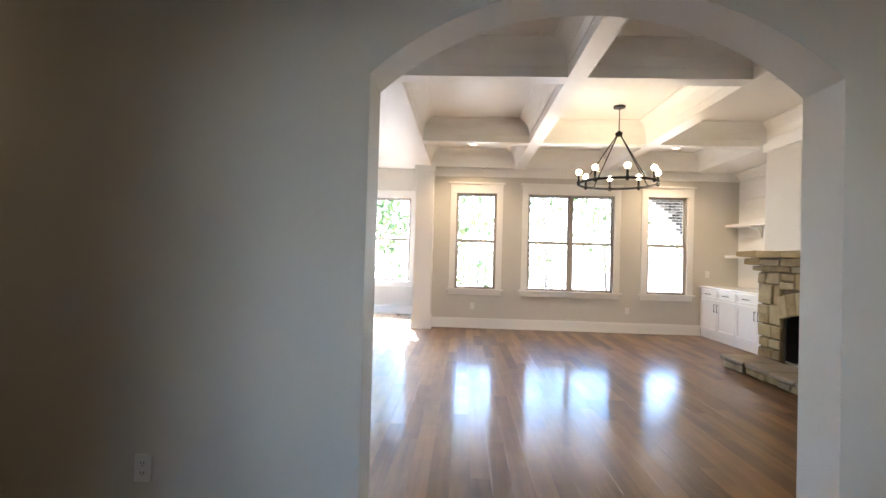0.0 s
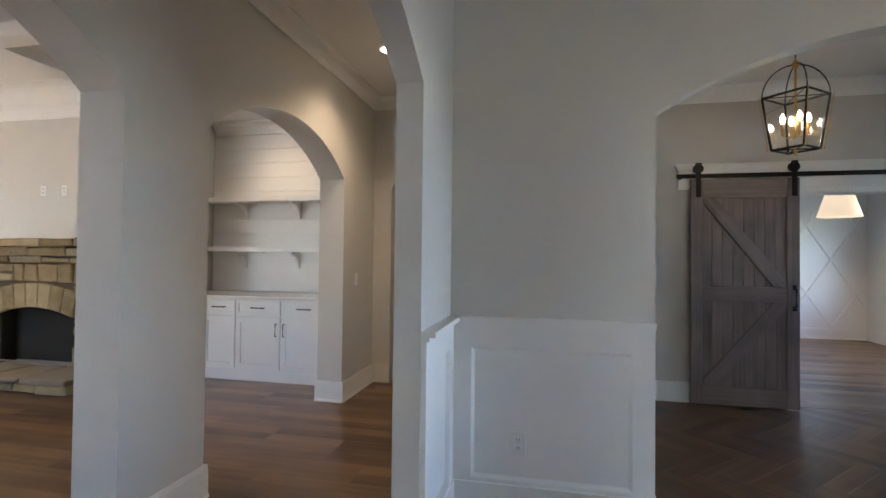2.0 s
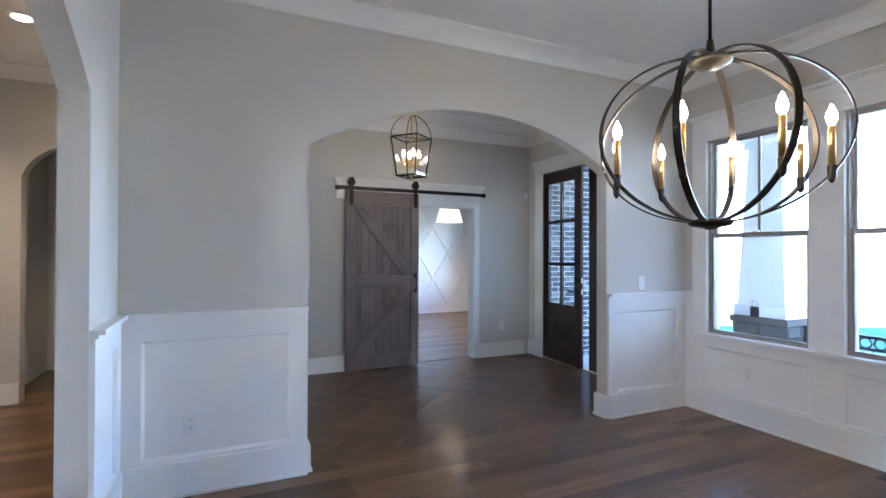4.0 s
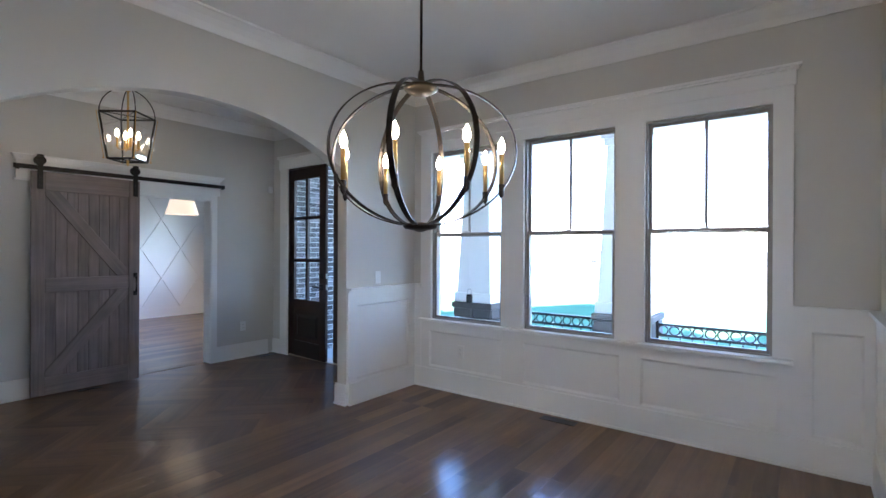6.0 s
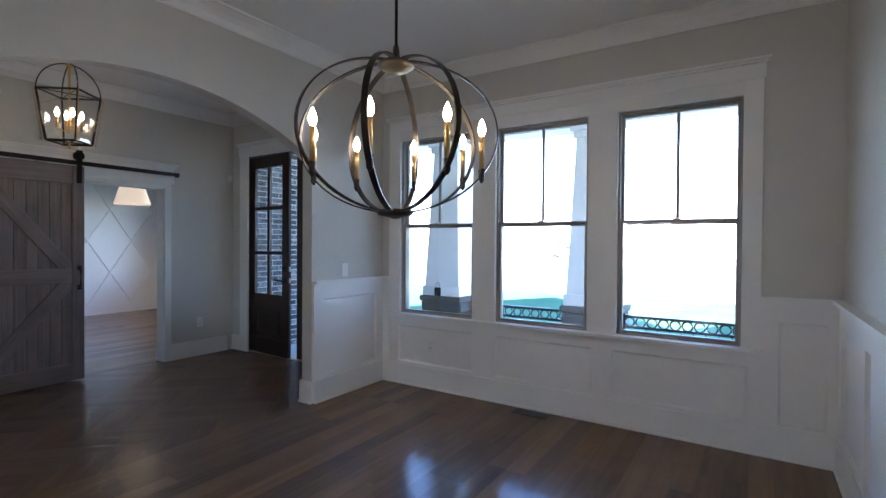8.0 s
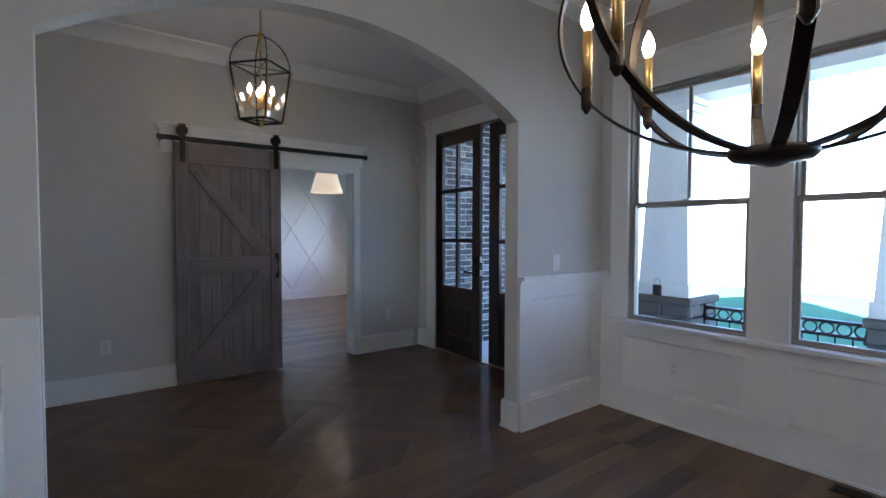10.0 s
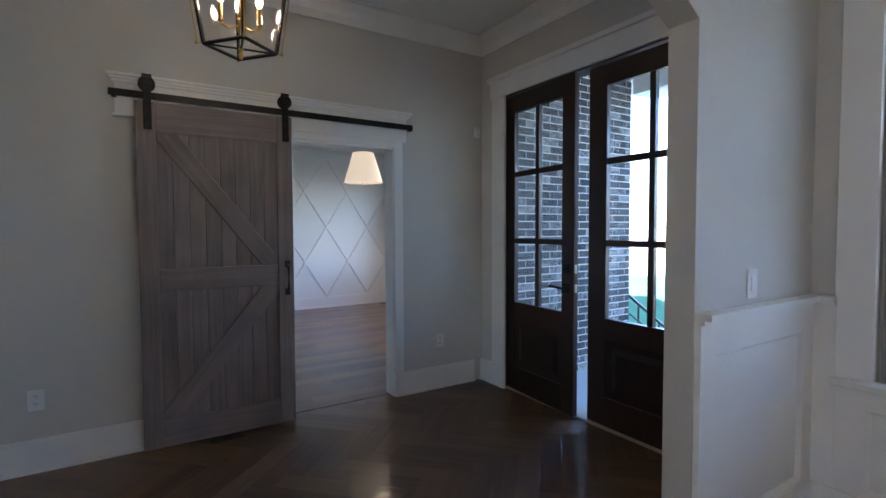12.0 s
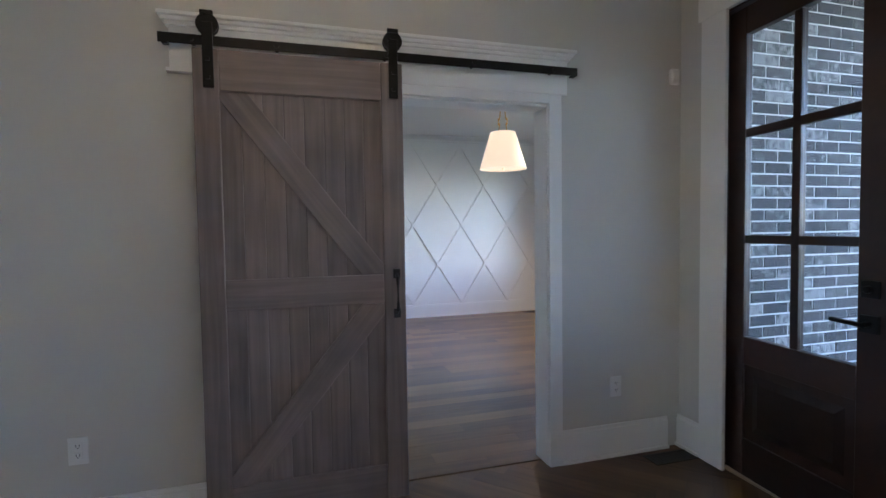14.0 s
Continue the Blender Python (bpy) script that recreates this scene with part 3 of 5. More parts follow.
for i, (a, b) in enumerate([LIVING_WINDOWS[0], (1.245, 2.05), (2.07, 2.875), LIVING_WINDOWS[2]]):
    sash_window("window_%d" % (i + 4), a, b, LW_LO, LW_HI, Y_L + 0.07, -1, False, 1.665, "tall double-hung living room window with dark taupe sashes")
bm = bmesh.new()
box(bm, 2.05, Y_L + 0.02, LW_LO, 2.07, Y_L + 0.12, LW_HI)
structure("trim_mullion", bm, SASH, "narrow taupe mullion between paired windows", "mullion")
for a, b in LIVING_WINDOWS:
    bm = bmesh.new()
    box(bm, a - 0.115, Y_L - 0.02, LW_LO, a, Y_L, LW_HI + 0.01)
    box(bm, b, Y_L - 0.02, LW_LO, b + 0.115, Y_L, LW_HI + 0.01)
    box(bm, a - 0.115, Y_L - 0.022, LW_HI, b + 0.115, Y_L, LW_HI + 0.17)
    box(bm, a - 0.15, Y_L - 0.05, LW_HI + 0.17, b + 0.15, Y_L, LW_HI + 0.205)
    box(bm, a - 0.15, Y_L - 0.06, LW_LO - 0.03, b + 0.15, Y_L + 0.03, LW_LO)
    box(bm, a - 0.115, Y_L - 0.018, LW_LO - 0.12, b + 0.115, Y_L, LW_LO - 0.03)
    structure("trim_living_casing", bm, WHITE, "white window casing with capped head and sill", "casing", 0.003)
# the first of these is the unseen window, added as a daylight source
for i, (a, b) in enumerate(((-4.05, -2.87), (-2.40, -1.22))):
    sash_window("window_%d" % (i + 8), a, b, 0.76, 2.68, 11.67, -1, False, 1.72, "tall double-hung bay window with dark taupe sashes")
    bm = bmesh.new()
    box(bm, a - 0.11, 11.58, 0.76, a, 11.6, 2.68)
    box(bm, b, 11.58, 0.76, b + 0.11, 11.6, 2.68)
    box(bm, a - 0.13, 11.57, 2.68, b + 0.13, 11.6, 2.85)
    box(bm, a - 0.14, 11.54, 0.72, b + 0.14, 11.62, 0.76)
    box(bm, a - 0.11, 11.58, 0.62, b + 0.11, 11.6, 0.72)
    structure("trim_bay_casing", bm, WHITE, "white window casing in the breakfast bay", "casing", 0.003)

# study doorway lining and casing, with the wide capped header
bm = bmesh.new()
box(bm, X_F - 0.004, -2.565, 0, X_F2 + 0.004, -2.545, 2.03)
box(bm, X_F - 0.004, -1.64, 0, X_F2 + 0.004, -1.62, 2.03)
box(bm, X_F - 0.004, -2.545, 2.01, X_F2 + 0.004, -1.64, 2.03)
box(bm, X_F - 0.022, -2.63, 0, X_F, -2.553, 2.075)
box(bm, X_F - 0.028, -2.635, 0, X_F, -2.55, 0.20)
box(bm, X_F - 0.022, -1.625, 0, X_F, -1.48, 2.075)
box(bm, X_F - 0.022, -2.553, 2.025, X_F, -1.625, 2.075)
box(bm, X_F - 0.03, -2.66, 2.075, X_F, -0.70, 2.255)
for k, (d, z) in enumerate(((0.045, 2.255), (0.058, 2.272), (0.075, 2.289))):
    box(bm, X_F - d, -2.66 - 0.012 * (k + 1), z, X_F, -0.70 + 0.012 * (k + 1), z + 0.017)
structure("trim_study_doorway", bm, WHITE, "white casing with a long capped header board", "casing", 0.002)
bm = bmesh.new()
box(bm, X_F - 0.03, -0.80, 2.06, X_F, -0.685, 2.076)
structure("trim_header_block", bm, WHITE, "white end block below the header", "casing")

# barn door
def brace_board(bm, p, q, wide, x0, x1):
    """A slanted board between two points (y, z), thick from x0 to x1."""
    d = (Vector(q) - Vector(p)).normalized()
    n = Vector((-d.y, d.x)) * wide / 2
    ring = [Vector(p) + n, Vector(q) + n, Vector(q) - n, Vector(p) - n]
    prism(bm, [(x0, v.x, v.y) for v in ring], (x1 - x0, 0, 0))


barn = thing("barn_door", pose(4.795, -1.263, 0.012), "weathered grey-brown wooden barn door with a K brace, slid open", "barn door")
HW, HH = 0.463, 2.14
n = 8
for i in range(n):
    y0 = -HW + 0.10 + (2 * HW - 0.20) * i / n
    y1 = -HW + 0.10 + (2 * HW - 0.20) * (i + 1) / n
    bm = bmesh.new()
    box(bm, 0.0, -(y1 - y0) / 2 + 0.001, 0.10, 0.018, (y1 - y0) / 2 - 0.001, HH - 0.14)
    bmesh.ops.rotate(bm, verts=bm.verts, cent=(0, 0, 0), matrix=Matrix.Rotation(radians(90), 3, "X"))
    bmesh.ops.bevel(bm, geom=list(bm.edges), offset=0.002, segments=1, affect="EDGES")
    o = part("plank", bm, GREYWOOD, barn)
    o.matrix_basis = pose(0, (y0 + y1) / 2, 0, -90)


# dark sheet added behind the planks so their gaps look shaded
boxpart("backing", [(0.020, -HW + 0.05, 0.05, 0.026, HW - 0.05, HH - 0.06)], SLOT, barn)


def plank_part(name, length, wide, thick, m, parent, mat, label="", bevel=0.003):
    """A board whose grain runs along its length (local y)."""
    bm = bmesh.new()
    box(bm, -wide / 2, -length / 2, -thick / 2, wide / 2, length / 2, thick / 2)
    o = part(name, bm, mat, parent, label, bevel)
    o.matrix_basis = m
    return o


def on_door(y, z, angle, x):
    """Lays a board flat on a door face in the y-z plane; angle 90 is upright."""
    return Matrix.Translation((x, y, z)) @ Matrix.Rotation(radians(angle), 4, "X") @ Matrix.Rotation(radians(90), 4, "Y")


plank_part("stile", HH, 0.105, 0.034, on_door(HW - 0.0525, HH / 2, 90, -0.002), barn, GREYWOOD)
plank_part("stile", HH, 0.105, 0.034, on_door(-HW + 0.0525, HH / 2, 90, -0.002), barn, GREYWOOD)
for z, h in ((HH - 0.09, 0.18), (1.05, 0.14), (0.085, 0.17)):
    plank_part("rail", 2 * HW - 0.212, h, 0.032, on_door(0, z, 0, -0.002), barn, GREYWOOD)


def clip(poly, axis, limit, sign):
    """Cuts a flat polygon at one straight line of its frame."""
    out = []
    for p, q in zip(poly, poly[1:] + poly[:1]):
        dp, dq = sign * (p[axis] - limit), sign * (q[axis] - limit)
        if dp <= 0:
            out.append(p)
        if dp * dq < 0:
            f = dp / (dp - dq)
            out.append((p[0] + f * (q[0] - p[0]), p[1] + f * (q[1] - p[1])))
    return out


def brace(ya, za, yb, zb, wide, zlo, zhi):
    """A slanted board let in between the stiles and two rails, its ends cut to fit the corners."""
    d = Vector((yb - ya, zb - za)).normalized()
    n, far = Vector((-d.y, d.x)) * wide / 2, d * 0.3
    poly = [tuple(v) for v in (Vector((ya, za)) - far + n, Vector((yb, zb)) + far + n, Vector((yb, zb)) + far - n, Vector((ya, za)) - far - n)]
    for axis, limit, sign in ((0, HW - 0.107, 1), (0, -HW + 0.107, -1), (1, zhi, 1), (1, zlo, -1)):
        poly = clip(poly, axis, limit, sign)
    m = on_door((ya + yb) / 2, (za + zb) / 2, math.degrees(math.atan2(zb - za, yb - ya)), -0.002)
    bm = bmesh.new()
    prism(bm, [m.inverted() @ Vector((-0.018, y, z)) for y, z in poly], m.inverted().to_3x3() @ Vector((0.030, 0, 0)))
    part("brace", bm, GREYWOOD, barn, bevel=0.003).matrix_basis = m


brace(HW - 0.16, HH - 0.20, -HW + 0.16, 1.145, 0.115, 1.122, HH - 0.182)
brace(-HW + 0.16, 0.95, HW - 0.16, 0.20, 0.115, 0.172, 0.978)
for y in (HW - 0.065, -HW + 0.045):
    hanger = boxpart("hanger", [(-0.032, y - 0.022, HH - 0.17, -0.020, y + 0.022, HH + 0.11)], BLACK, barn, "black strap hanger", 0.002)
    bm = bmesh.new()
    lathe(bm, [(0.012, -0.016), (0.046, -0.016), (0.046, -0.008), (0.038, -0.004), (0.038, 0.004), (0.046, 0.008), (0.046, 0.016), (0.012, 0.016)], n=20)
    bmesh.ops.rotate(bm, verts=bm.verts, cent=(0, 0, 0), matrix=Matrix.Rotation(radians(90), 3, "Y"))
    bmesh.ops.translate(bm, verts=bm.verts, vec=(-0.010, y, HH + 0.103))
    part("wheel", bm, BLACK, hanger)
    bm = bmesh.new()
    box(bm, -0.036, y - 0.026, HH + 0.14, -0.018, y + 0.026, HH + 0.158)
    for z in (HH - 0.13, HH - 0.05):
        box(bm, -0.038, y - 0.008, z - 0.008, -0.03, y + 0.008, z + 0.008)
    part("bolt", bm, BLACK, hanger)
bm = bmesh.new()
tube(bm, [(-0.018, -HW + 0.045, 0.93), (-0.055, -HW + 0.045, 0.945), (-0.055, -HW + 0.045, 1.105), (-0.018, -HW + 0.045, 1.12)], 0.010)
box(bm, -0.026, -HW + 0.028, 0.905, -0.018, -HW + 0.062, 0.95)
box(bm, -0.026, -HW + 0.028, 1.10, -0.018, -HW + 0.062, 1.145)
part("handle", bm, BLACK, barn, "black iron pull handle")
track = thing("barn_door_track", pose(4.778, 0, 2.185), "black steel track bar bolted across the header", "door track")
boxpart("bar", [(-0.004, -2.69, -0.021, 0.004, -0.67, 0.021)], BLACK, track, bevel=0.001)
for y in (-2.55, -2.1, -1.65, -1.15, -0.80):
    bm = bmesh.new()
    tube(bm, [(0.004, y, 0), (0.052, y, 0)], 0.011)
    tube(bm, [(-0.010, y, 0), (-0.004, y, 0)], 0.012, 6)
    part("spacer", bm, BLACK, track)
for y in (-2.66, -0.70):
    boxpart("stop", [(-0.014, y - 0.012, -0.03, 0.014, y + 0.012, -0.021)], BLACK, track)

guide = thing("door_guide", pose(4.765, -1.26, 0.0), "small black floor guide below the barn door", "door guide")
boxpart("base_plate", [(-0.055, -0.10, 0, 0.012, 0.10, 0.004)], BLACK, guide, bevel=0.001)
boxpart("guide_block", [(-0.045, -0.03, 0.004, -0.030, 0.03, 0.011)], BLACK, guide, bevel=0.001)

# front double door
bm = bmesh.new()
box(bm, 4.547, Y_S - 0.13, -0.02, 4.64, Y_S + 0.004, 2.50)
box(bm, 2.72, Y_S - 0.13, -0.02, 2.75, Y_S + 0.004, 2.50)
box(bm, 2.75, Y_S - 0.13, 2.48, 4.547, Y_S + 0.004, 2.50)
structure("trim_front_door_jamb", bm, MAHOGANY, "dark stained front door jamb", "door jamb")
bm = bmesh.new()
box(bm, 4.515, Y_S + 0.004, 0, 4.68, Y_S + 0.026, 2.49)
box(bm, 2.60, Y_S + 0.004, 0, 2.738, Y_S + 0.026, 2.49)
box(bm, 2.60, Y_S, 2.49, 4.70, Y_S + 0.03, 2.63)
box(bm, 2.58, Y_S, 2.63, 4.72, Y_S + 0.055, 2.665)
structure("trim_front_door_casing", bm, WHITE, "white casing with capped head round the front door", "casing", 0.002)
slab("trim_threshold", 2.772, Y_S - 0.16, 4.545, Y_S - 0.01, -0.02, 0.012, paint("pale_threshold", (0.45, 0.36, 0.25), 0.5, 0.1), "pale wooden door threshold", "threshold")


def entry_leaf(m, label, gear, w, sh, st):
    """A leaf with six lights above one raised panel; hinge at the origin, leaf along -x."""
    leaf = tagged(thing("door_1", m, label, "door"), kind="structure")
    h, t = 2.46, 0.022
    z0, z1 = 0.745, 2.32
    boxpart("door_stile", [(-sh, -t, 0, 0, t, h)], MAHOGANY, leaf, bevel=0.003)
    boxpart("door_stile", [(-w, -t, 0, -w + st, t, h)], MAHOGANY, leaf, bevel=0.003)
    boxpart("door_rail", [(-w + st, -t, z1, -sh, t, h)], MAHOGANY, leaf, bevel=0.002)
    boxpart("door_rail", [(-w + st, -t, 0.60, -sh, t, z0)], MAHOGANY, leaf, bevel=0.002)
    boxpart("door_rail", [(-w + st, -t, 0, -sh, t, 0.20)], MAHOGANY, leaf, bevel=0.002)
    bm = bmesh.new()
    box(bm, -w + st, -0.008, 0.20, -sh, 0.008, 0.60)
    x0, x1 = -w + st + 0.05, -sh - 0.05
    for s in (-1, 1):
        a = [(x0, s * 0.008, 0.25), (x1, s * 0.008, 0.25), (x1, s * 0.008, 0.55), (x0, s * 0.008, 0.55)]
        b = [(x0 + 0.04, s * 0.019, 0.29), (x1 - 0.04, s * 0.019, 0.29), (x1 - 0.04, s * 0.019, 0.51), (x0 + 0.04, s * 0.019, 0.51)]
        va, vb = [bm.verts.new(p) for p in a], [bm.verts.new(p) for p in b]
        bm.faces.new(vb)
        for i in range(4):
            bm.faces.new((va[i], va[(i + 1) % 4], vb[(i + 1) % 4], vb[i]))
    part("door_panel", bm, MAHOGANY, leaf)
    c, mw = (st - sh - w) / 2, 0.021
    zs = [z0, 1.26, 1.812, z1]
    boxpart("muntin", [(c - mw, -0.02, z0, c + mw, 0.02, z1)], MAHOGANY, leaf, bevel=0.003)
    for z in zs[1:3]:
        boxpart("muntin", [(-w + st, -0.019, z - mw, -sh, 0.019, z + mw)], MAHOGANY, leaf, bevel=0.003)
    for za, zb in zip(zs, zs[1:]):
        for xa, xb in ((-w + st, c - mw), (c + mw, -sh)):
            pane = boxpart("pane", [(xa - 0.008, -0.003, za + (mw if za > z0 else 0) - 0.008, xb + 0.008, 0.003, zb - (mw if zb < z1 else 0) + 0.008)], GLASS, leaf, "clear glass pane")
            pane.visible_shadow = False
    for z in (0.25, 0.95, 1.65, 2.25):
        bm = bmesh.new()
        tube(bm, [(0.006, t + 0.006, z - 0.05), (0.006, t + 0.006, z + 0.05)], 0.008)
        part("hinge", bm, BLACK, leaf)
    if gear:
        bm = bmesh.new()
        box(bm, -w + 0.035, t, 1.035, -w + 0.105, t + 0.012, 1.105)
        lathe_at = (-w + 0.07, 1.07)
        tube(bm, [(lathe_at[0], t + 0.012, 1.07), (lathe_at[0], t + 0.03, 1.07)], 0.016, 12)
        part("deadbolt", bm, BLACK, leaf, "square black deadbolt", 0.002)
        bm = bmesh.new()
        box(bm, -w + 0.035, t, 0.895, -w + 0.105, t + 0.012, 0.965)
        tube(bm, [(-w + 0.07, t + 0.012, 0.93), (-w + 0.07, t + 0.05, 0.93)], 0.011, 10)
        tube(bm, [(-w + 0.06, t + 0.055, 0.93), (-w + 0.19, t + 0.055, 0.935)], 0.010, 8)
        part("lever_handle", bm, BLACK, leaf, "black lever handle on a square plate")
        boxpart("latch_plate", [(-w - 0.002, -0.012, 0.90, -w, 0.012, 0.96), (-w - 0.002, -0.012, 1.04, -w, 0.012, 1.10)], CHROME, leaf)
    else:
        boxpart("astragal", [(-w + 0.0, t, 0.01, -w + 0.02, t + 0.006, h)], MAHOGANY, leaf)
    return leaf


DOOR_Y = Y_S - 0.052
leaf_a = entry_leaf(pose(4.543, DOOR_Y, 0.014, 0, 0, -4.2), "dark mahogany glazed front door leaf, slightly ajar", True, 0.810, 0.112, 0.125)
leaf_b = entry_leaf(pose(2.742, DOOR_Y, 0.014, 0, 0, 180), "dark mahogany glazed front door leaf, closed", False, 0.915, 0.09, 0.15)
# ---- lamps ----
def flame_bulb(bm, x, y, z, s=1.0):
    lathe(bm, [(0.006 * s, z), (0.013 * s, z + 0.012 * s), (0.0165 * s, z + 0.026 * s), (0.013 * s, z + 0.045 * s), (0.006 * s, z + 0.062 * s), (0.001, z + 0.072 * s)], x, y, 12)


# dining room orb chandelier
orb = thing("chandelier", pose(0.384, -1.207, 0, 0, 0, 24), "dark bronze orb chandelier with eight lit brass candle lamps", "chandelier")
R, H, ZC = 0.438, 0.325, 1.86
for k in range(8):
    a = 2 * math.pi * k / 8
    out = Vector((math.cos(a), math.sin(a), 0))
    pts = [out * (R * math.cos(t)) + Vector((0, 0, ZC + H * math.sin(t))) for t in [radians(-83 + 166 * i / 32) for i in range(33)]]
    bm = bmesh.new()
    sweep(bm, pts, Vector((-math.sin(a), math.cos(a), 0)), 0.024, 0.006)
    band = part("band", bm, BRONZE, orb, smooth=False)
    p = out * 0.372
    bm = bmesh.new()
    lathe(bm, [(0.004, 1.657), (0.013, 1.672), (0.0135, 1.717), (0.010, 1.719)], p.x, p.y, 12)
    cup = part("candle_cup", bm, BRONZE, orb)
    bm = bmesh.new()
    lathe(bm, [(0.0112, 1.717), (0.0112, 1.850), (0.008, 1.854)], p.x, p.y, 12)
    part("candle_sleeve", bm, GOLD, cup, "brass candle sleeve", smooth=True)
    bm = bmesh.new()
    flame_bulb(bm, p.x, p.y, 1.854)
    part("bulb", bm, BRIGHT_BULB, cup, "glowing flame bulb", smooth=True)
bm = bmesh.new()
lathe(bm, [(0.004, 2.135), (0.045, 2.142), (0.074, 2.158), (0.08, 2.17), (0.06, 2.185), (0.018, 2.195), (0.012, 2.25), (0.002, 2.252)], n=28)
part("top_hub", bm, paint("antique_bronze", (0.10, 0.082, 0.058), 0.35, 0.1, 20, 0.02, 120, 0.9), orb, smooth=True)
bm = bmesh.new()
lathe(bm, [(0.012, 1.508), (0.03, 1.515), (0.07, 1.522), (0.080, 1.532), (0.080, 1.545), (0.02, 1.552)], n=28)
part("bottom_hub", bm, BRONZE, orb, smooth=True)
bm = bmesh.new()
tube(bm, [(0, 0, 2.24), (0, 0, 3.075)], 0.0065)
part("stem", bm, BRONZE, orb)
bm = bmesh.new()
lathe(bm, [(0.062, TOP - 0.001), (0.062, TOP - 0.018), (0.03, TOP - 0.03), (0.01, TOP - 0.034)], n=24)
part("canopy", bm, BRONZE, orb)

# foyer lantern, its square set on the diagonal
lantern = thing("lantern", pose(3.69, -1.21, 0, 0, 0, 39), "black-framed glazed hanging lantern with brass candle cluster, lit", "lantern")
a, b, z0, z1 = 0.150, 0.108, 2.19, 2.578
for sx, sy in ((1, 1), (-1, 1), (-1, -1), (1, -1)):
    bm = bmesh.new()
    tube(bm, [(sx * b, sy * b, z0), (sx * a, sy * a, z1)], 0.008, 4)
    part("corner_post", bm, BLACK, lantern)
    bm = bmesh.new()
    tube(bm, [(sx * b, sy * b, z0), (sx * (b + 0.016), sy * (b + 0.016), z0), (sx * (a + 0.014), sy * (a + 0.014), z1), (sx * a, sy * a, z1)], 0.003, 6)
    part("corner_rod", bm, GOLD, lantern, "thin brass corner rod")
    bm = bmesh.new()
    lathe(bm, [(0.002, z0 - 0.008), (0.007, z0 - 0.004), (0.007, z0 + 0.004), (0.002, z0 + 0.008)], sx * (b + 0.018), sy * (b + 0.018), 8)
    part("finial", bm, GOLD, lantern)
for s, z in ((a, z1), (b, z0)):
    bm = bmesh.new()
    c = [(s, s, z), (-s, s, z), (-s, -s, z), (s, -s, z)]
    for i in range(4):
        tube(bm, [c[i], c[(i + 1) % 4]], 0.0085, 4)
    part("square_rim", bm, BLACK, lantern)
bm = bmesh.new()
tube(bm, [(b, b, z0), (-b, -b, z0)], 0.005, 4)
tube(bm, [(-b, b, z0), (b, -b, z0)], 0.005, 4)
part("bottom_cross", bm, BLACK, lantern)
bm = bmesh.new()
tube(bm, [(a, a, z1), (-a, -a, z1)], 0.004, 4)
tube(bm, [(-a, a, z1), (a, -a, z1)], 0.004, 4)
part("top_cross", bm, BLACK, lantern)
for s in (1, -1):
    bm = bmesh.new()
    tube(bm, [(a * math.cos(t), s * a * math.cos(t), z1 + 0.232 * math.sin(t)) for t in [math.pi * i / 20 for i in range(21)]], 0.0045, 6)
    part("hoop", bm, BLACK, lantern)
bm = bmesh.new()
lathe(bm, [(0.006, 2.275), (0.012, 2.305), (0.008, 2.345), (0.008, 2.78), (0.018, 2.79), (0.028, 2.81), (0.012, 2.835), (0.004, 2.85)], n=16)
part("stem", bm, GOLD, lantern, smooth=True)
bm = bmesh.new()
for k in range(7):
    z = 2.845 + k * 0.026
    w = Vector((1, 0, 0)) if k % 2 else Vector((0, 1, 0))
    tube(bm, [w * 0.008 * math.cos(t) + Vector((0, 0, z + 0.017 + 0.017 * math.sin(t))) for t in [2 * math.pi * i / 8 for i in range(8)]], 0.002, 4, True)
part("chain", bm, BLACK, lantern)
bm = bmesh.new()
lathe(bm, [(0.06, 3.049), (0.06, 3.035), (0.02, 3.02), (0.005, 3.018)], n=20)
part("canopy", bm, BLACK, lantern)
for k in range(4):
    t = math.pi / 4 + math.pi / 2 * k
    x, y = 0.08 * math.cos(t), 0.08 * math.sin(t)
    bm = bmesh.new()
    tube(bm, [(0, 0, 2.295), (x * 0.6, y * 0.6, 2.275), (x, y, 2.29), (x, y, 2.30)], 0.0045, 6)
    lathe(bm, [(0.006, 2.295), (0.014, 2.302), (0.015, 2.306), (0.009, 2.31), (0.009, 2.38), (0.006, 2.383)], x, y, 10)
    arm = part("candle_arm", bm, GOLD, lantern, "brass candle arm")
    bm = bmesh.new()
    flame_bulb(bm, x, y, 2.383, 1.0)
    part("bulb", bm, BULB, arm, "glowing flame bulb", smooth=True)
for k in range(4):
    turn_k = Matrix.Rotation(math.pi / 2 * k, 3, "Z")
    lo, hi = b - 0.004, a - 0.004
    ring = [turn_k @ Vector(p) for p in ((lo, -lo + 0.006, z0 + 0.008), (lo, lo - 0.006, z0 + 0.008), (hi, hi - 0.006, z1 - 0.008), (hi, -hi + 0.006, z1 - 0.008))]
    bm = bmesh.new()
    prism(bm, ring, turn_k @ Vector((0.002, 0, 0)))
    part("glass_pane", bm, GLASS, lantern, "clear glass pane").visible_shadow = False
bm = bmesh.new()
lathe(bm, [(0.002, z0 - 0.05), (0.010, z0 - 0.04), (0.012, z0 - 0.028), (0.006, z0 - 0.016), (0.014, z0 - 0.006), (0.004, z0 + 0.006)], n=12)
part("finial", bm, GOLD, lantern)
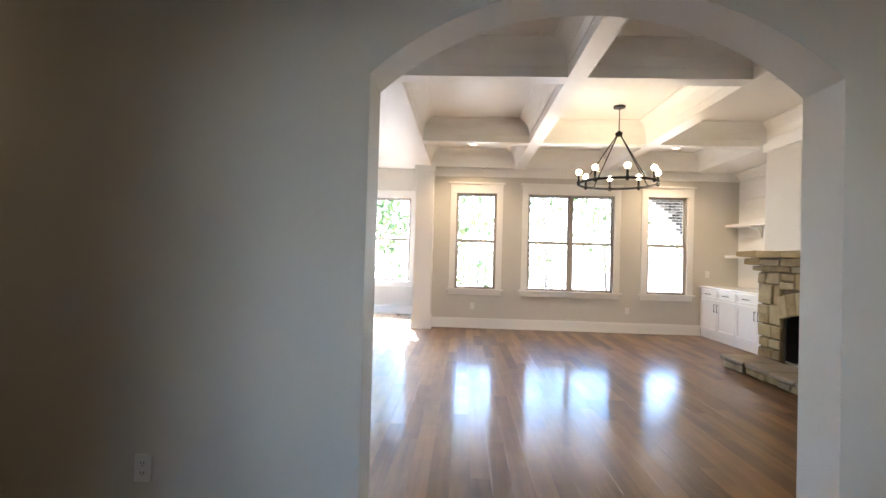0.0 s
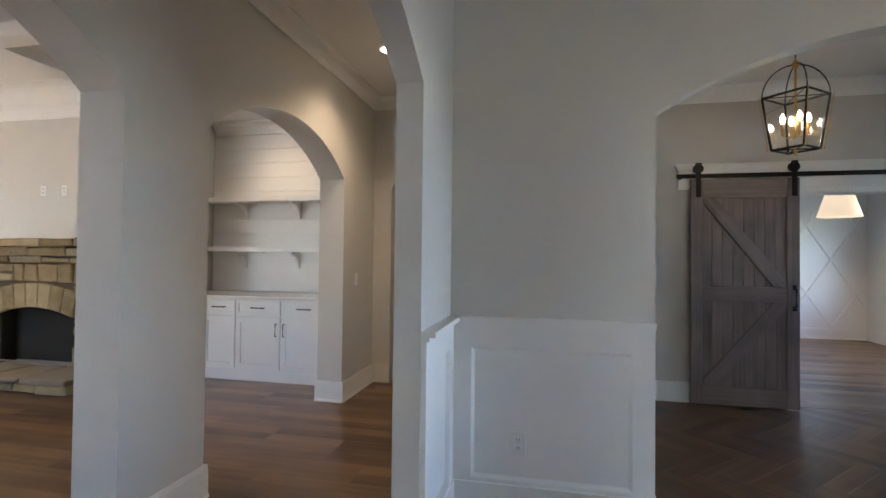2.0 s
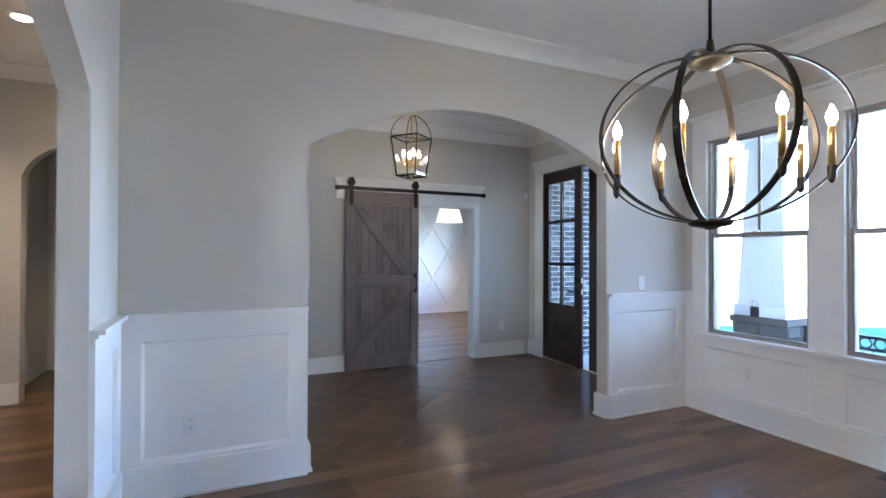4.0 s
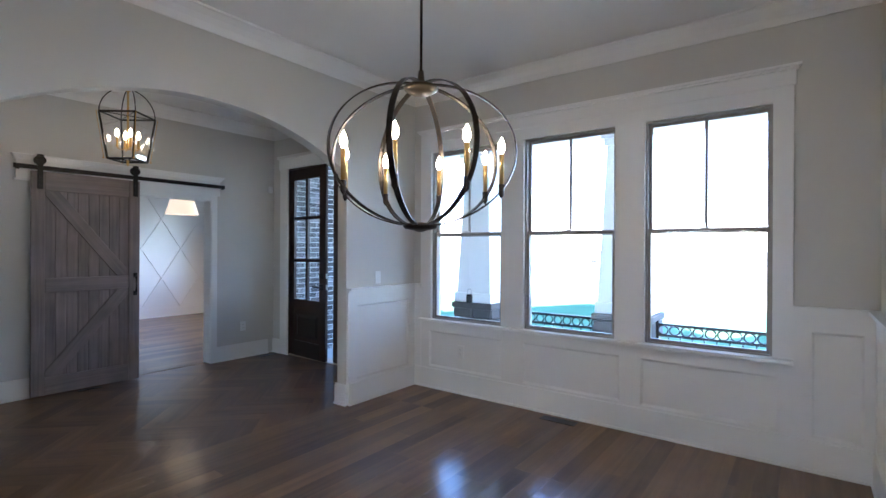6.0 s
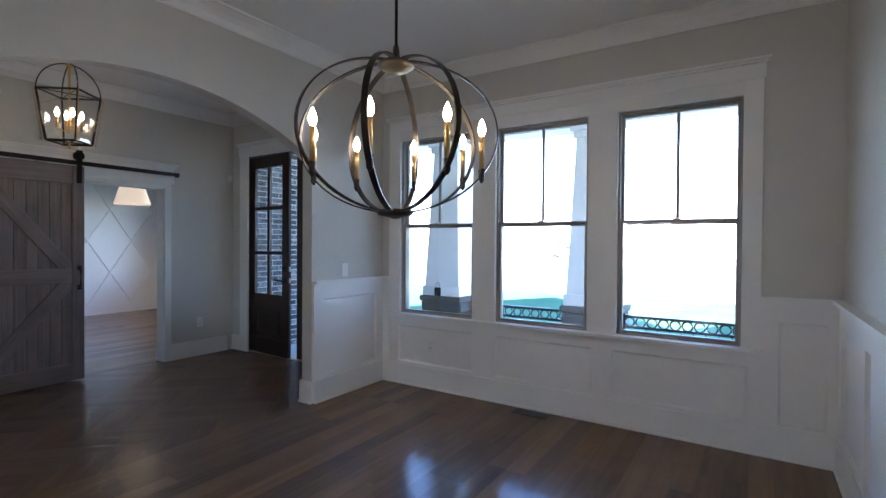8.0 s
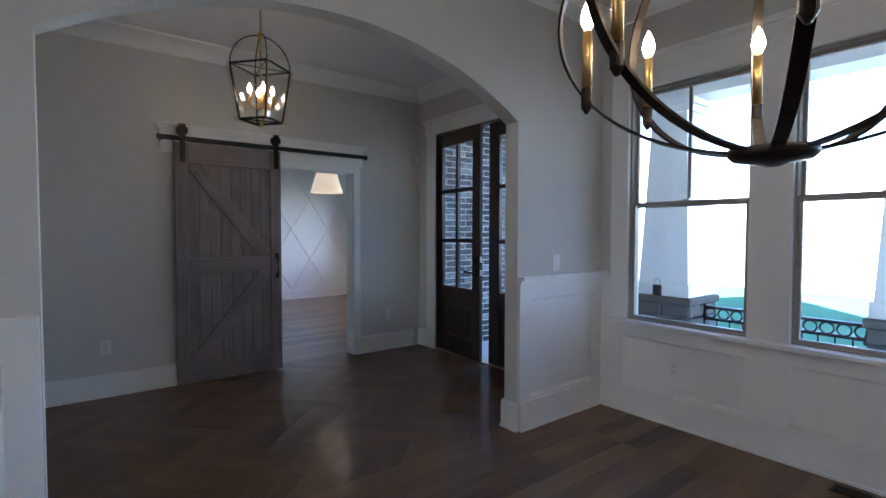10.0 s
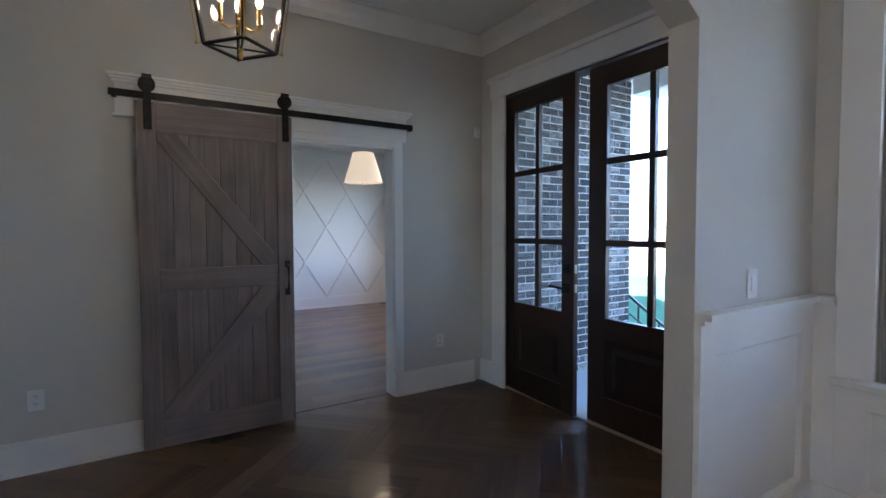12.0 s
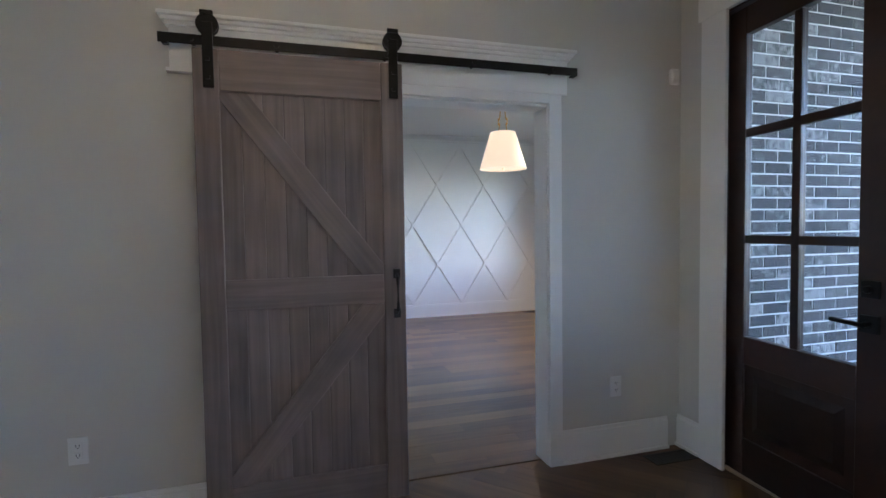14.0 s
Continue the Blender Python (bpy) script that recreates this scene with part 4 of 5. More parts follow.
# study pendant
pend = thing("pendant_lamp", pose(7.30, -3.338, 0, 0, 0, 65), "white tapered fabric shade pendant on brass arms, lit", "pendant lamp")
bm = bmesh.new()
n = 32
ro = [[bm.verts.new((r * math.cos(2 * math.pi * i / n), r * math.sin(2 * math.pi * i / n), z)) for i in range(n)] for r, z in ((0.253, 1.985), (0.136, 2.375), (0.132, 2.375), (0.249, 1.985))]
for q, w in zip(ro, ro[1:] + ro[:1]):
    for i in range(n):
        bm.faces.new((q[i], q[(i + 1) % n], w[(i + 1) % n], w[i]))
part("shade", bm, SHADE, pend, "glowing white fabric shade", smooth=True)
bm = bmesh.new()
lathe(bm, [(0.002, 1.965), (0.012, 1.975), (0.02, 1.995), (0.235, 2.0), (0.235, 2.004), (0.01, 2.008), (0.008, 2.32)], n=20)
part("diffuser", bm, SHADE, pend)
bm = bmesh.new()
for s in (1, -1):
    tube(bm, [(s * 0.05, 0, 2.34), (s * 0.035, 0, 2.46), (s * 0.05, 0, 2.50), (s * 0.03, 0, 2.54), (s * 0.015, 0, 2.755)], 0.006, 8)
    for z in (2.47, 2.52):
        lathe(bm, [(0.004, z - 0.012), (0.014, z), (0.004, z + 0.012)], s * 0.042, 0, 10)
lathe(bm, [(0.07, 2.759), (0.07, 2.745), (0.02, 2.735)], n=20)
part("arm_bracket", bm, GOLD, pend, "polished brass arms")


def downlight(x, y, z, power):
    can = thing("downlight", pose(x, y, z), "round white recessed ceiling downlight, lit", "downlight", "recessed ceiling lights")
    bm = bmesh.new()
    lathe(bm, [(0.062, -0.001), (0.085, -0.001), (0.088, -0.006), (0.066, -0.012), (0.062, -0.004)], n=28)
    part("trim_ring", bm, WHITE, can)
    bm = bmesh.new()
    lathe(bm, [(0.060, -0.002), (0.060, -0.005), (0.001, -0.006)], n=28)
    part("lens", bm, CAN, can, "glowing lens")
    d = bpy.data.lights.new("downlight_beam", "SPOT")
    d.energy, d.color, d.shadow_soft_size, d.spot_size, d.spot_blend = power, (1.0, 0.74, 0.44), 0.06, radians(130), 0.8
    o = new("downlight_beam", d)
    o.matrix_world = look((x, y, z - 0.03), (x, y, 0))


downlight(3.61, 1.88, 3.14, 4.5)
# unseen fill light, added to warm the west end of the hall
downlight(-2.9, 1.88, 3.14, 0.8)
downlight(0.15, 9.0, 3.37, 9.0)
downlight(3.7, 9.0, 3.37, 9.0)
# lamp out of view, added to lift the light in the shelf alcove
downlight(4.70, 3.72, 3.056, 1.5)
downlight(7.75, -3.80, 2.76, 6.0)

# living room ring chandelier
ring = thing("chandelier", pose(2.0, 6.75, 0), "black iron ring chandelier with eight lit globe bulbs", "chandelier")
bm = bmesh.new()
n = 48
for r, z0, z1 in ((0.50, 2.345, 2.375),):
    ro = [[bm.verts.new((q * math.cos(2 * math.pi * i / n), q * math.sin(2 * math.pi * i / n), z)) for i in range(n)] for q, z in ((r, z0), (r, z1), (r - 0.012, z1), (r - 0.012, z0))]
    for p, w in zip(ro, ro[1:] + ro[:1]):
        for i in range(n):
            bm.faces.new((p[i], p[(i + 1) % n], w[(i + 1) % n], w[i]))
part("ring", bm, BLACK, ring, smooth=False)
for k in range(4):
    t = math.pi / 2 * k + 0.4
    bm = bmesh.new()
    tube(bm, [(0.02 * math.cos(t), 0.02 * math.sin(t), 3.0), (0.49 * math.cos(t), 0.49 * math.sin(t), 2.37)], 0.007)
    part("rod", bm, BLACK, ring)
for k in range(8):
    t = 2 * math.pi * k / 8 + 0.7
    x, y = 0.494 * math.cos(t), 0.494 * math.sin(t)
    bm = bmesh.new()
    lathe(bm, [(0.004, 2.325), (0.022, 2.335), (0.024, 2.378), (0.016, 2.385), (0.015, 2.47), (0.012, 2.472)], x, y, 12)
    sock = part("socket", bm, BLACK, ring)
    bm = bmesh.new()
    bmesh.ops.create_uvsphere(bm, u_segments=14, v_segments=10, radius=0.036, matrix=Matrix.Translation((x, y, 2.505)))
    part("bulb", bm, BRIGHT_BULB, sock, "glowing globe bulb", smooth=True)
bm = bmesh.new()
lathe(bm, [(0.03, 2.975), (0.045, 2.99), (0.045, 3.02), (0.02, 3.04), (0.006, 3.05)], n=20)
part("hub", bm, BLACK, ring)
bm = bmesh.new()
tube(bm, [(0, 0, 3.04), (0, 0, 3.35)], 0.006)
part("stem", bm, BLACK, ring)
bm = bmesh.new()
lathe(bm, [(0.075, 3.369), (0.075, 3.345), (0.03, 3.338)], n=24)
part("canopy", bm, BLACK, ring)

# ---- living room ----
bm = bmesh.new()
box(bm, 4.22, 4.75, 0, X_L, 7.33, 3.05)
structure("wall_chimney_breast", bm, WALL, "greige painted chimney breast above the mantel", "wall")
bm = bmesh.new()
x0, x1, y0, y1 = -0.90, -0.56, 9.40, 9.716
box(bm, x0, y0, 0, x1, y1, 3.05)
box(bm, x0 - 0.02, y0 - 0.02, 0, x1 + 0.02, y1, 0.22)
box(bm, x0 - 0.012, y0 - 0.012, 0.22, x1 + 0.012, y1, 0.25)
box(bm, x0 - 0.02, y0 - 0.02, 2.93, x1 + 0.02, y1, 3.049)
box(bm, x0 - 0.012, y0 - 0.012, 2.86, x1 + 0.012, y1, 2.88)
structure("trim_column", bm, WHITE, "square white column at the bay", "column", 0.003)
bm = bmesh.new()
box(bm, -0.56, Y_L - 0.03, 2.90, X_L, Y_L, 3.052)
box(bm, 4.19, 4.72, 2.93, 4.22, 7.36, 3.05)
box(bm, 4.22, 7.33, 2.93, X_L, 7.36, 3.05)
structure("trim_crown_living", bm, WHITE, "white moulding below the coffers", "moulding")


bm = bmesh.new()
prof = [(0, -0.15), (0.014, -0.15), (0.02, -0.13), (0.03, -0.10), (0.06, -0.055), (0.10, -0.028), (0.125, -0.022), (0.125, 0), (0, 0)]
for y0, y1 in ((Y_H2 + 0.002, 4.72), (7.362, Y_L - 0.032)):
    prism(bm, [(X_L - 0.019 - d, y0, 3.054 + z) for d, z in prof], (0, y1 - y0, 0))
structure("trim_crown_alcove", bm, WHITE, "white coved moulding above the shiplap", "moulding")


def cabinet(y0, y1, drawers, label):
    """A base cabinet against the chimney wall with drawers over doors."""
    cab = thing("cabinet", pose(4.50, y0, 0), label, "cabinet", "built-in base cabinets")
    w, d = y1 - y0, X_L - 4.50
    boxpart("body", [(0.02, 0.002, 0.11, d - 0.025, w - 0.002, 0.90)], CABINET, cab)
    boxpart("toe_kick", [(0.012, 0.002, 0, d - 0.03, w - 0.002, 0.11)], CABINET, cab)
    s = w / drawers

    def front(name, a, b, z0, z1, parent, edge):
        bm = bmesh.new()
        rings = []
        for d, x in ((0, 0.02), (0, -0.004), (0.002, -0.006), (edge - 0.001, -0.006), (edge, -0.004), (edge + 0.002, 0.006)):
            rings.append([bm.verts.new(p) for p in ((x, a + d, z0 + d), (x, b - d, z0 + d), (x, b - d, z1 - d), (x, a + d, z1 - d))])
        for p, q in zip(rings, rings[1:]):
            for k in range(4):
                bm.faces.new((p[k], p[(k + 1) % 4], q[(k + 1) % 4], q[k]))
        bm.faces.new(rings[0])
        bm.faces.new(rings[-1])
        return part(name, bm, CABINET, parent)

    for i in range(drawers):
        a, b = i * s + 0.006, (i + 1) * s - 0.006
        dr = front("drawer", a, b, 0.72, 0.885, cab, 0.035)
        c = (a + b) / 2
        bm = bmesh.new()
        tube(bm, [(0.0, c - 0.075, 0.805), (-0.03, c - 0.07, 0.805), (-0.03, c + 0.07, 0.805), (0.0, c + 0.075, 0.805)], 0.0065, 6)
        part("handle", bm, BLACK, dr, "black bar pull")
        door = front("door", a, b, 0.13, 0.705, cab, 0.06)
        hy = b - 0.04 if i % 2 == 0 else a + 0.04
        bm = bmesh.new()
        tube(bm, [(0.0, hy, 0.50), (-0.03, hy, 0.505), (-0.03, hy, 0.635), (0.0, hy, 0.64)], 0.0065, 6)
        part("handle", bm, BLACK, door, "black bar pull")
    return cab


for y0, y1 in ((2.82, 3.92), (3.92, 4.745), (7.335, 8.53), (8.53, 9.70)):
    cabinet(y0, y1, 2, "white shaker base cabinet with black pulls")
o = boxpart("filler_panel", [(4.512, 2.70, 0.0, X_L - 0.03, 2.818, 0.90)], CABINET, None, bevel=0.002)
tagged(o, "white painted filler strip beside the base cabinet", "filler panel")
QUARTZ = paint("white_quartz", (0.78, 0.77, 0.75), 0.15, 0.04, 9.0, 0.0, 60)
for y0, y1 in ((2.70, 4.745), (7.335, 9.715)):
    o = boxpart("countertop", [(4.475, y0, 0.901, X_L - 0.022, y1, 0.931)], QUARTZ, None, bevel=0.003)
    tagged(o, "pale quartz countertop over the white cabinets", "countertop")


def wall_shelf(y0, y1, z, brackets):
    sh = thing("shelf", pose(4.93, y0, z), "thick white floating shelf on shaped brackets", "shelf", "built-in wall shelves")
    boxpart("board", [(0, 0, 0, X_L - 4.952, y1 - y0, 0.055)], CABINET, sh, bevel=0.002)
    for y in brackets:
        bm = bmesh.new()
        prof = [(0.248, 0), (0.248, -0.20), (0.225, -0.20), (0.21, -0.13), (0.165, -0.06), (0.10, -0.035), (0.04, -0.03), (0.04, 0)]
        prism(bm, [(x, y - y0 - 0.02, h) for x, h in prof], (0, 0.04, 0))
        part("bracket", bm, CABINET, sh)
    bm = bmesh.new()
    lathe(bm, [(0.03, -0.002), (0.03, -0.012), (0.02, -0.014)], 0.15, (y1 - y0) * 0.62, 14)
    part("puck_light", bm, PLASTIC, sh)
    return sh


for z in (2.03, 1.425):
    wall_shelf(2.72, 4.745, z, (3.54, 4.26))
for z in (2.03, 1.465):
    wall_shelf(7.335, 9.71, z, (7.9, 9.0))

# fireplace
fire = thing("fireplace", pose(0, 0, 0), "tan fieldstone fireplace with a stepped stone mantel and raised hearth", "fireplace")
FX, FY0, FY1, FC = 3.98, 5.05, 7.03, 6.04
bm = bmesh.new()
box(bm, FX + 0.03, FY0 + 0.02, 0.14, 4.219, FC - 0.53, 1.29)
box(bm, FX + 0.03, FC + 0.53, 0.14, 4.219, FY1 - 0.02, 1.29)
box(bm, FX + 0.03, FC - 0.53, 0.80, 4.219, FC + 0.53, 1.29)
part("core", bm, GROUT, fire, "dark brown mortar")
boxpart("firebox", [(4.17, FC - 0.53, 0.165, 4.218, FC + 0.53, 0.80), (4.02, FC - 0.53, 0.165, 4.17, FC - 0.50, 0.80), (4.02, FC + 0.50, 0.165, 4.17, FC + 0.53, 0.80), (4.02, FC - 0.50, 0.77, 4.17, FC + 0.50, 0.80)], FIREBOX_BLACK, fire, "black firebox")
boxpart("fire_screen_rail", [(4.01, FC - 0.50, 0.166, 4.025, FC + 0.50, 0.185)], CHROME, fire)
rnd = random.Random(5)


def stone(bm, y0, y1, z0, z1, x, out):
    """One rough stone: a box with jittered corners and bevelled edges."""
    j = 0.012
    v = box(bm, x, y0, z0, x + out, y1, z1)
    for p in v:
        p.co += Vector((rnd.uniform(-j, j) * 0.8, rnd.uniform(-j, j), rnd.uniform(-j, j)))
    bmesh.ops.bevel(bm, geom=list(bm.edges), offset=0.012, segments=1, affect="EDGES")


def stone_part(y0, y1, z0, z1, x=FX - 0.02, out=0.06, mat=None):
    bm = bmesh.new()
    stone(bm, y0 + 0.006, y1 - 0.006, z0 + 0.006, z1 - 0.006, x + rnd.uniform(-0.012, 0.012), out)
    return part("stone", bm, mat or STONE, fire)


for side in (0, 1):
    a, b = (FY0, FC - 0.54) if side == 0 else (FC + 0.54, FY1)
    z = 0.165
    while z < 1.18:
        h = rnd.choice((0.13, 0.17, 0.22, 0.26))
        h = min(h, 1.27 - z) if 1.27 - z - h > 0.09 else 1.27 - z
        c = a + (b - a) * rnd.choice((0.35, 0.5, 0.62))
        stone_part(a, c, z, z + h)
        if h > 0.2 and rnd.random() < 0.6:
            stone_part(c, b, z, z + h * 0.5)
            stone_part(c, b, z + h * 0.5, z + h)
        else:
            stone_part(c, b, z, z + h)
        z += h
y = FC - 0.54
while y < FC + 0.53:
    w = min(rnd.choice((0.14, 0.2, 0.27, 0.32)), FC + 0.54 - y)
    if FC + 0.54 - y - w < 0.08:
        w = FC + 0.54 - y
    if rnd.random() < 0.45:
        stone_part(y, y + w, 1.06, 1.16)
        stone_part(y, y + w, 1.16, 1.27)
    else:
        stone_part(y, y + w, 1.06, 1.27)
    y += w
n = 7
for i in range(n):
    t0, t1 = -1 + 2 * i / n, -1 + 2 * (i + 1) / n
    bm = bmesh.new()
    q = []
    for t, dz in ((t0, 0), (t1, 0), (t1, 1), (t0, 1)):
        yy = FC + 0.54 * t * (1 + 0.12 * dz)
        zz = 0.69 + 0.10 * (1 - t * t) + dz * 0.265
        q.append((FX - 0.03, yy, zz))
    prism(bm, q, (0.07, 0, 0))
    bmesh.ops.bevel(bm, geom=list(bm.edges), offset=0.009, segments=1, affect="EDGES")
    part("arch_stone", bm, STONE, fire, "pale wedge stone")
for k, (z0, z1, over) in enumerate(((1.275, 1.35, 0.05), (1.35, 1.45, 0.12), (1.45, 1.54, 0.20))):
    y = FY0 - over
    end = FY1 + over
    while y < end - 0.02:
        w = rnd.uniform(0.34, 0.6)
        if end - y - w < 0.2:
            w = end - y
        bm = bmesh.new()
        stone(bm, y + 0.004, y + w - 0.004, z0 + 0.004, z1 - 0.004, FX - over - 0.02, 4.22 - FX + over)
        part("mantel_stone", bm, STONE, fire)
        y += w
y = 5.05
while y < 6.95:
    w = min(rnd.uniform(0.22, 0.42), 7.02 - y)
    if 7.02 - y - w < 0.12:
        w = 7.02 - y
    stone_part(y, y + w, 0.0, 0.10, 3.53, 0.48)
    y += w
y = 5.02
while y < 7.0:
    w = min(rnd.uniform(0.4, 0.75), 7.05 - y)
    if 7.05 - y - w < 0.25:
        w = 7.05 - y
    stone_part(y, y + w, 0.10, 0.165, 3.485, 0.53, HEARTH)
    y += w

# ---- small fittings ----
def plate(x, y, z, facing, kind, label):
    """A wall plate; facing: degrees of its outward side."""
    pl = thing("wall_outlet" if kind == "outlet" else "light_switch", pose(x, y, z, 0, 0, facing), label, "outlet" if kind == "outlet" else "switch", "wall plates")
    boxpart("plate", [(0, -0.038, -0.06, 0.006, 0.038, 0.06)], PLASTIC, pl, bevel=0.002)
    if kind == "outlet":
        for s in (-1, 1):
            r = boxpart("receptacle", [(0.006, -0.017, s * 0.021 - 0.014, 0.009, 0.017, s * 0.021 + 0.014)], PLASTIC, pl, bevel=0.001)
            boxpart("slot", [(0.009, -0.008, s * 0.021 - 0.002, 0.0096, -0.005, s * 0.021 + 0.008), (0.009, 0.005, s * 0.021 - 0.002, 0.0096, 0.008, s * 0.021 + 0.008), (0.009, -0.002, s * 0.021 - 0.010, 0.0096, 0.002, s * 0.021 - 0.006)], SLOT, r)
    else:
        boxpart("rocker", [(0.006, -0.016, -0.032, 0.010, 0.016, 0.032)], PLASTIC, pl, bevel=0.002)
    return pl


plate(X_E - 0.006, 0.69, 0.41, 180, "outlet", "white duplex outlet on the panelled wall")
plate(X_E, -2.89, 1.15, 180, "switch", "white rocker switch above the cap rail")
plate(X_F, -0.285, 0.41, 180, "outlet", "white duplex outlet on the greige wall")
plate(X_F, -2.99, 0.41, 180, "outlet", "white duplex outlet beside the study doorway")
plate(1.70, Y_S + 0.006, 0.41, 90, "outlet", "white duplex outlet in the panel below the window")
plate(-1.33, Y_H, 0.41, -90, "outlet", "white duplex outlet on the hall wall")
plate(0.22, Y_L, 0.42, -90, "outlet", "white duplex outlet below the window")
plate(3.15, Y_L, 0.42, -90, "outlet", "white duplex outlet below the window")
plate(4.62, Y_L, 1.15, -90, "switch", "white switch on the window wall")
plate(4.22, 6.25, 2.1, 180, "outlet", "white blank plate above the mantel")
plate(4.22, 5.95, 2.1, 180, "outlet", "white outlet above the mantel")
plate(4.35, Y_H, 1.15, -90, "switch", "white switch on the hall wall")
sensor = thing("wall_sensor", pose(X_F - 0.0, -3.38, 2.23, 0, 0, 180), "small white alarm sensor in the corner", "sensor")
boxpart("housing", [(0, -0.03, -0.045, 0.035, 0.03, 0.045)], PLASTIC, sensor, bevel=0.008)
boxpart("sensor_window", [(0.035, -0.02, -0.02, 0.037, 0.02, 0.015)], WHITE, sensor)


def floor_vent(x, y, lx, ly):
    v = thing("floor_vent", pose(x, y, 0.0), "dark bronze slotted floor register", "floor vent", "floor registers")
    boxpart("rim", [(-lx / 2, -ly / 2, 0, lx / 2, -ly / 2 + 0.012, 0.005), (-lx / 2, ly / 2 - 0.012, 0, lx / 2, ly / 2, 0.005), (-lx / 2, -ly / 2 + 0.012, 0, -lx / 2 + 0.012, ly / 2 - 0.012, 0.005), (lx / 2 - 0.012, -ly / 2 + 0.012, 0, lx / 2, ly / 2 - 0.012, 0.005)], BRONZE, v)
    boxpart("backing", [(-lx / 2 + 0.012, -ly / 2 + 0.012, 0.0005, lx / 2 - 0.012, ly / 2 - 0.012, 0.0015)], SLOT, v)
    n = 12
    for i in range(n):
        if lx > ly:
            c = -lx / 2 + 0.02 + (lx - 0.04) * (i + 0.5) / n
            boxpart("slat", [(c - 0.004, -ly / 2 + 0.012, 0.0015, c + 0.004, ly / 2 - 0.012, 0.004)], BRONZE, v)
        else:
            c = -ly / 2 + 0.02 + (ly - 0.04) * (i + 0.5) / n
            boxpart("slat", [(-lx / 2 + 0.012, c - 0.004, 0.0015, lx / 2 - 0.012, c + 0.004, 0.004)], BRONZE, v)


floor_vent(0.61, -3.30, 0.30, 0.10)
floor_vent(4.73, -3.28, 0.12, 0.30)
floor_vent(2.20, 0.83, 0.10, 0.30)
floor_vent(0.18, 9.55, 0.30, 0.10)
floor_vent(3.45, 9.55, 0.30, 0.10)
floor_vent(9.45, -4.75, 0.12, 0.30)

# diamond battens on the study's far wall
bm = bmesh.new()
HWD, HHD, ZN = 0.385, 0.61, 1.41
zmin, zmax, ymin, ymax = 0.19, 2.70, -4.92, 0.87
for k in range(-6, 12):
    for s in (1, -1):
        # the line z = ZN + s * HHD / HWD * (y - yk), clipped to the wall
        yk = -3.635 + 2 * HWD * k
        ends = sorted((yk + s * (z - ZN) * HWD / HHD, z) for z in (zmin, zmax))
        clipped = [(min(max(y, ymin), ymax), ZN + s * HHD / HWD * (min(max(y, ymin), ymax) - yk)) for y, z in ends]
        if clipped[1][0] - clipped[0][0] > 0.1:
            brace_board(bm, clipped[0], clipped[1], 0.045, 9.62 - (0.020 if s > 0 else 0.0185), 9.62)
run(bm, "y", 9.62, -1, -4.95, 0.9, 2.55, 2.70, 0, 0.013)
structure("trim_diamond_battens", bm, WHITE, "white battens in a diamond pattern", "panelling")
# ---- outside, front ----
GZ = -0.62
bm = bmesh.new()
v = [bm.verts.new(p) for p in ((-900, -900, GZ), (900, -900, GZ), (900, 900, GZ), (-900, 900, GZ))]
bm.faces.new(v)
structure("ground", bm, GLARE_GROUND, "open ground round the house, paled to burn out like sunlit lawn", "ground")
slab("ground_lawn", -45, -19, 45, -3.7, GZ - 0.01, GZ + 0.012, GRASS, "mown green front lawn, partly in the shade of the house", "lawn")
slab("road", -300, -78, 300, -70, GZ, GZ + 0.02, ASPHALT, "grey asphalt street", "road")
slab("pavement", -300, -69.6, 300, -68.2, GZ, GZ + 0.06, CONCRETE, "pale concrete sidewalk along the street", "pavement")
slab("porch_floor", -2.6, -6.1, 4.77, Y_S2, GZ, -0.10, CONCRETE, "grey concrete front porch slab", "porch")
slab("porch_ceiling", -2.6, -6.2, 5.2, Y_S2, 3.02, 3.12, SIDING, "pale porch ceiling boards", "ceiling")
slab("porch_beam", -2.6, -5.86, 4.77, -5.46, 2.85, 3.02, WHITE, "white boxed porch beam", "beam")


def gable(name, x, half, base, peak, y0, y1, label):
    """A roof whose ridge runs along y above x."""
    bm = bmesh.new()
    prism(bm, [(x - half, y0, base), (x + half, y0, base), (x + half, y0, base + 0.2), (x, y0, peak), (x - half, y0, base + 0.2)], (0, y1 - y0, 0))
    return structure(name, bm, ROOFING, label, "roof")


gable("roof_entry", 3.36, 3.9, 3.45, 7.6, -6.4, -0.4, "steep dark shingled gable above the entry")
gable("roof_west", -4.3, 3.7, 3.46, 7.4, -6.38, -0.4, "steep dark shingled gable above the porch end")
gable("roof_study", 8.6, 1.3, 3.47, 4.7, -6.36, -0.4, "small dark shingled gable above the study")
bm = bmesh.new()
prism(bm, [(-8.2, -3.4, 3.52), (-8.2, 12.2, 3.52), (-8.2, 4.4, 7.3)], (18.4, 0, 0))
structure("roof_main", bm, ROOFING, "dark shingled main roof", "roof")
steps = thing("porch_steps", pose(0, 0, GZ), "pale concrete porch steps", "steps")
for i in range(3):
    boxpart("step", [(3.0, -6.1 - 0.32 * (i + 1), 0, 4.70, -6.1 - 0.32 * i, 0.39 - 0.13 * i)], CONCRETE, steps, bevel=0.008)


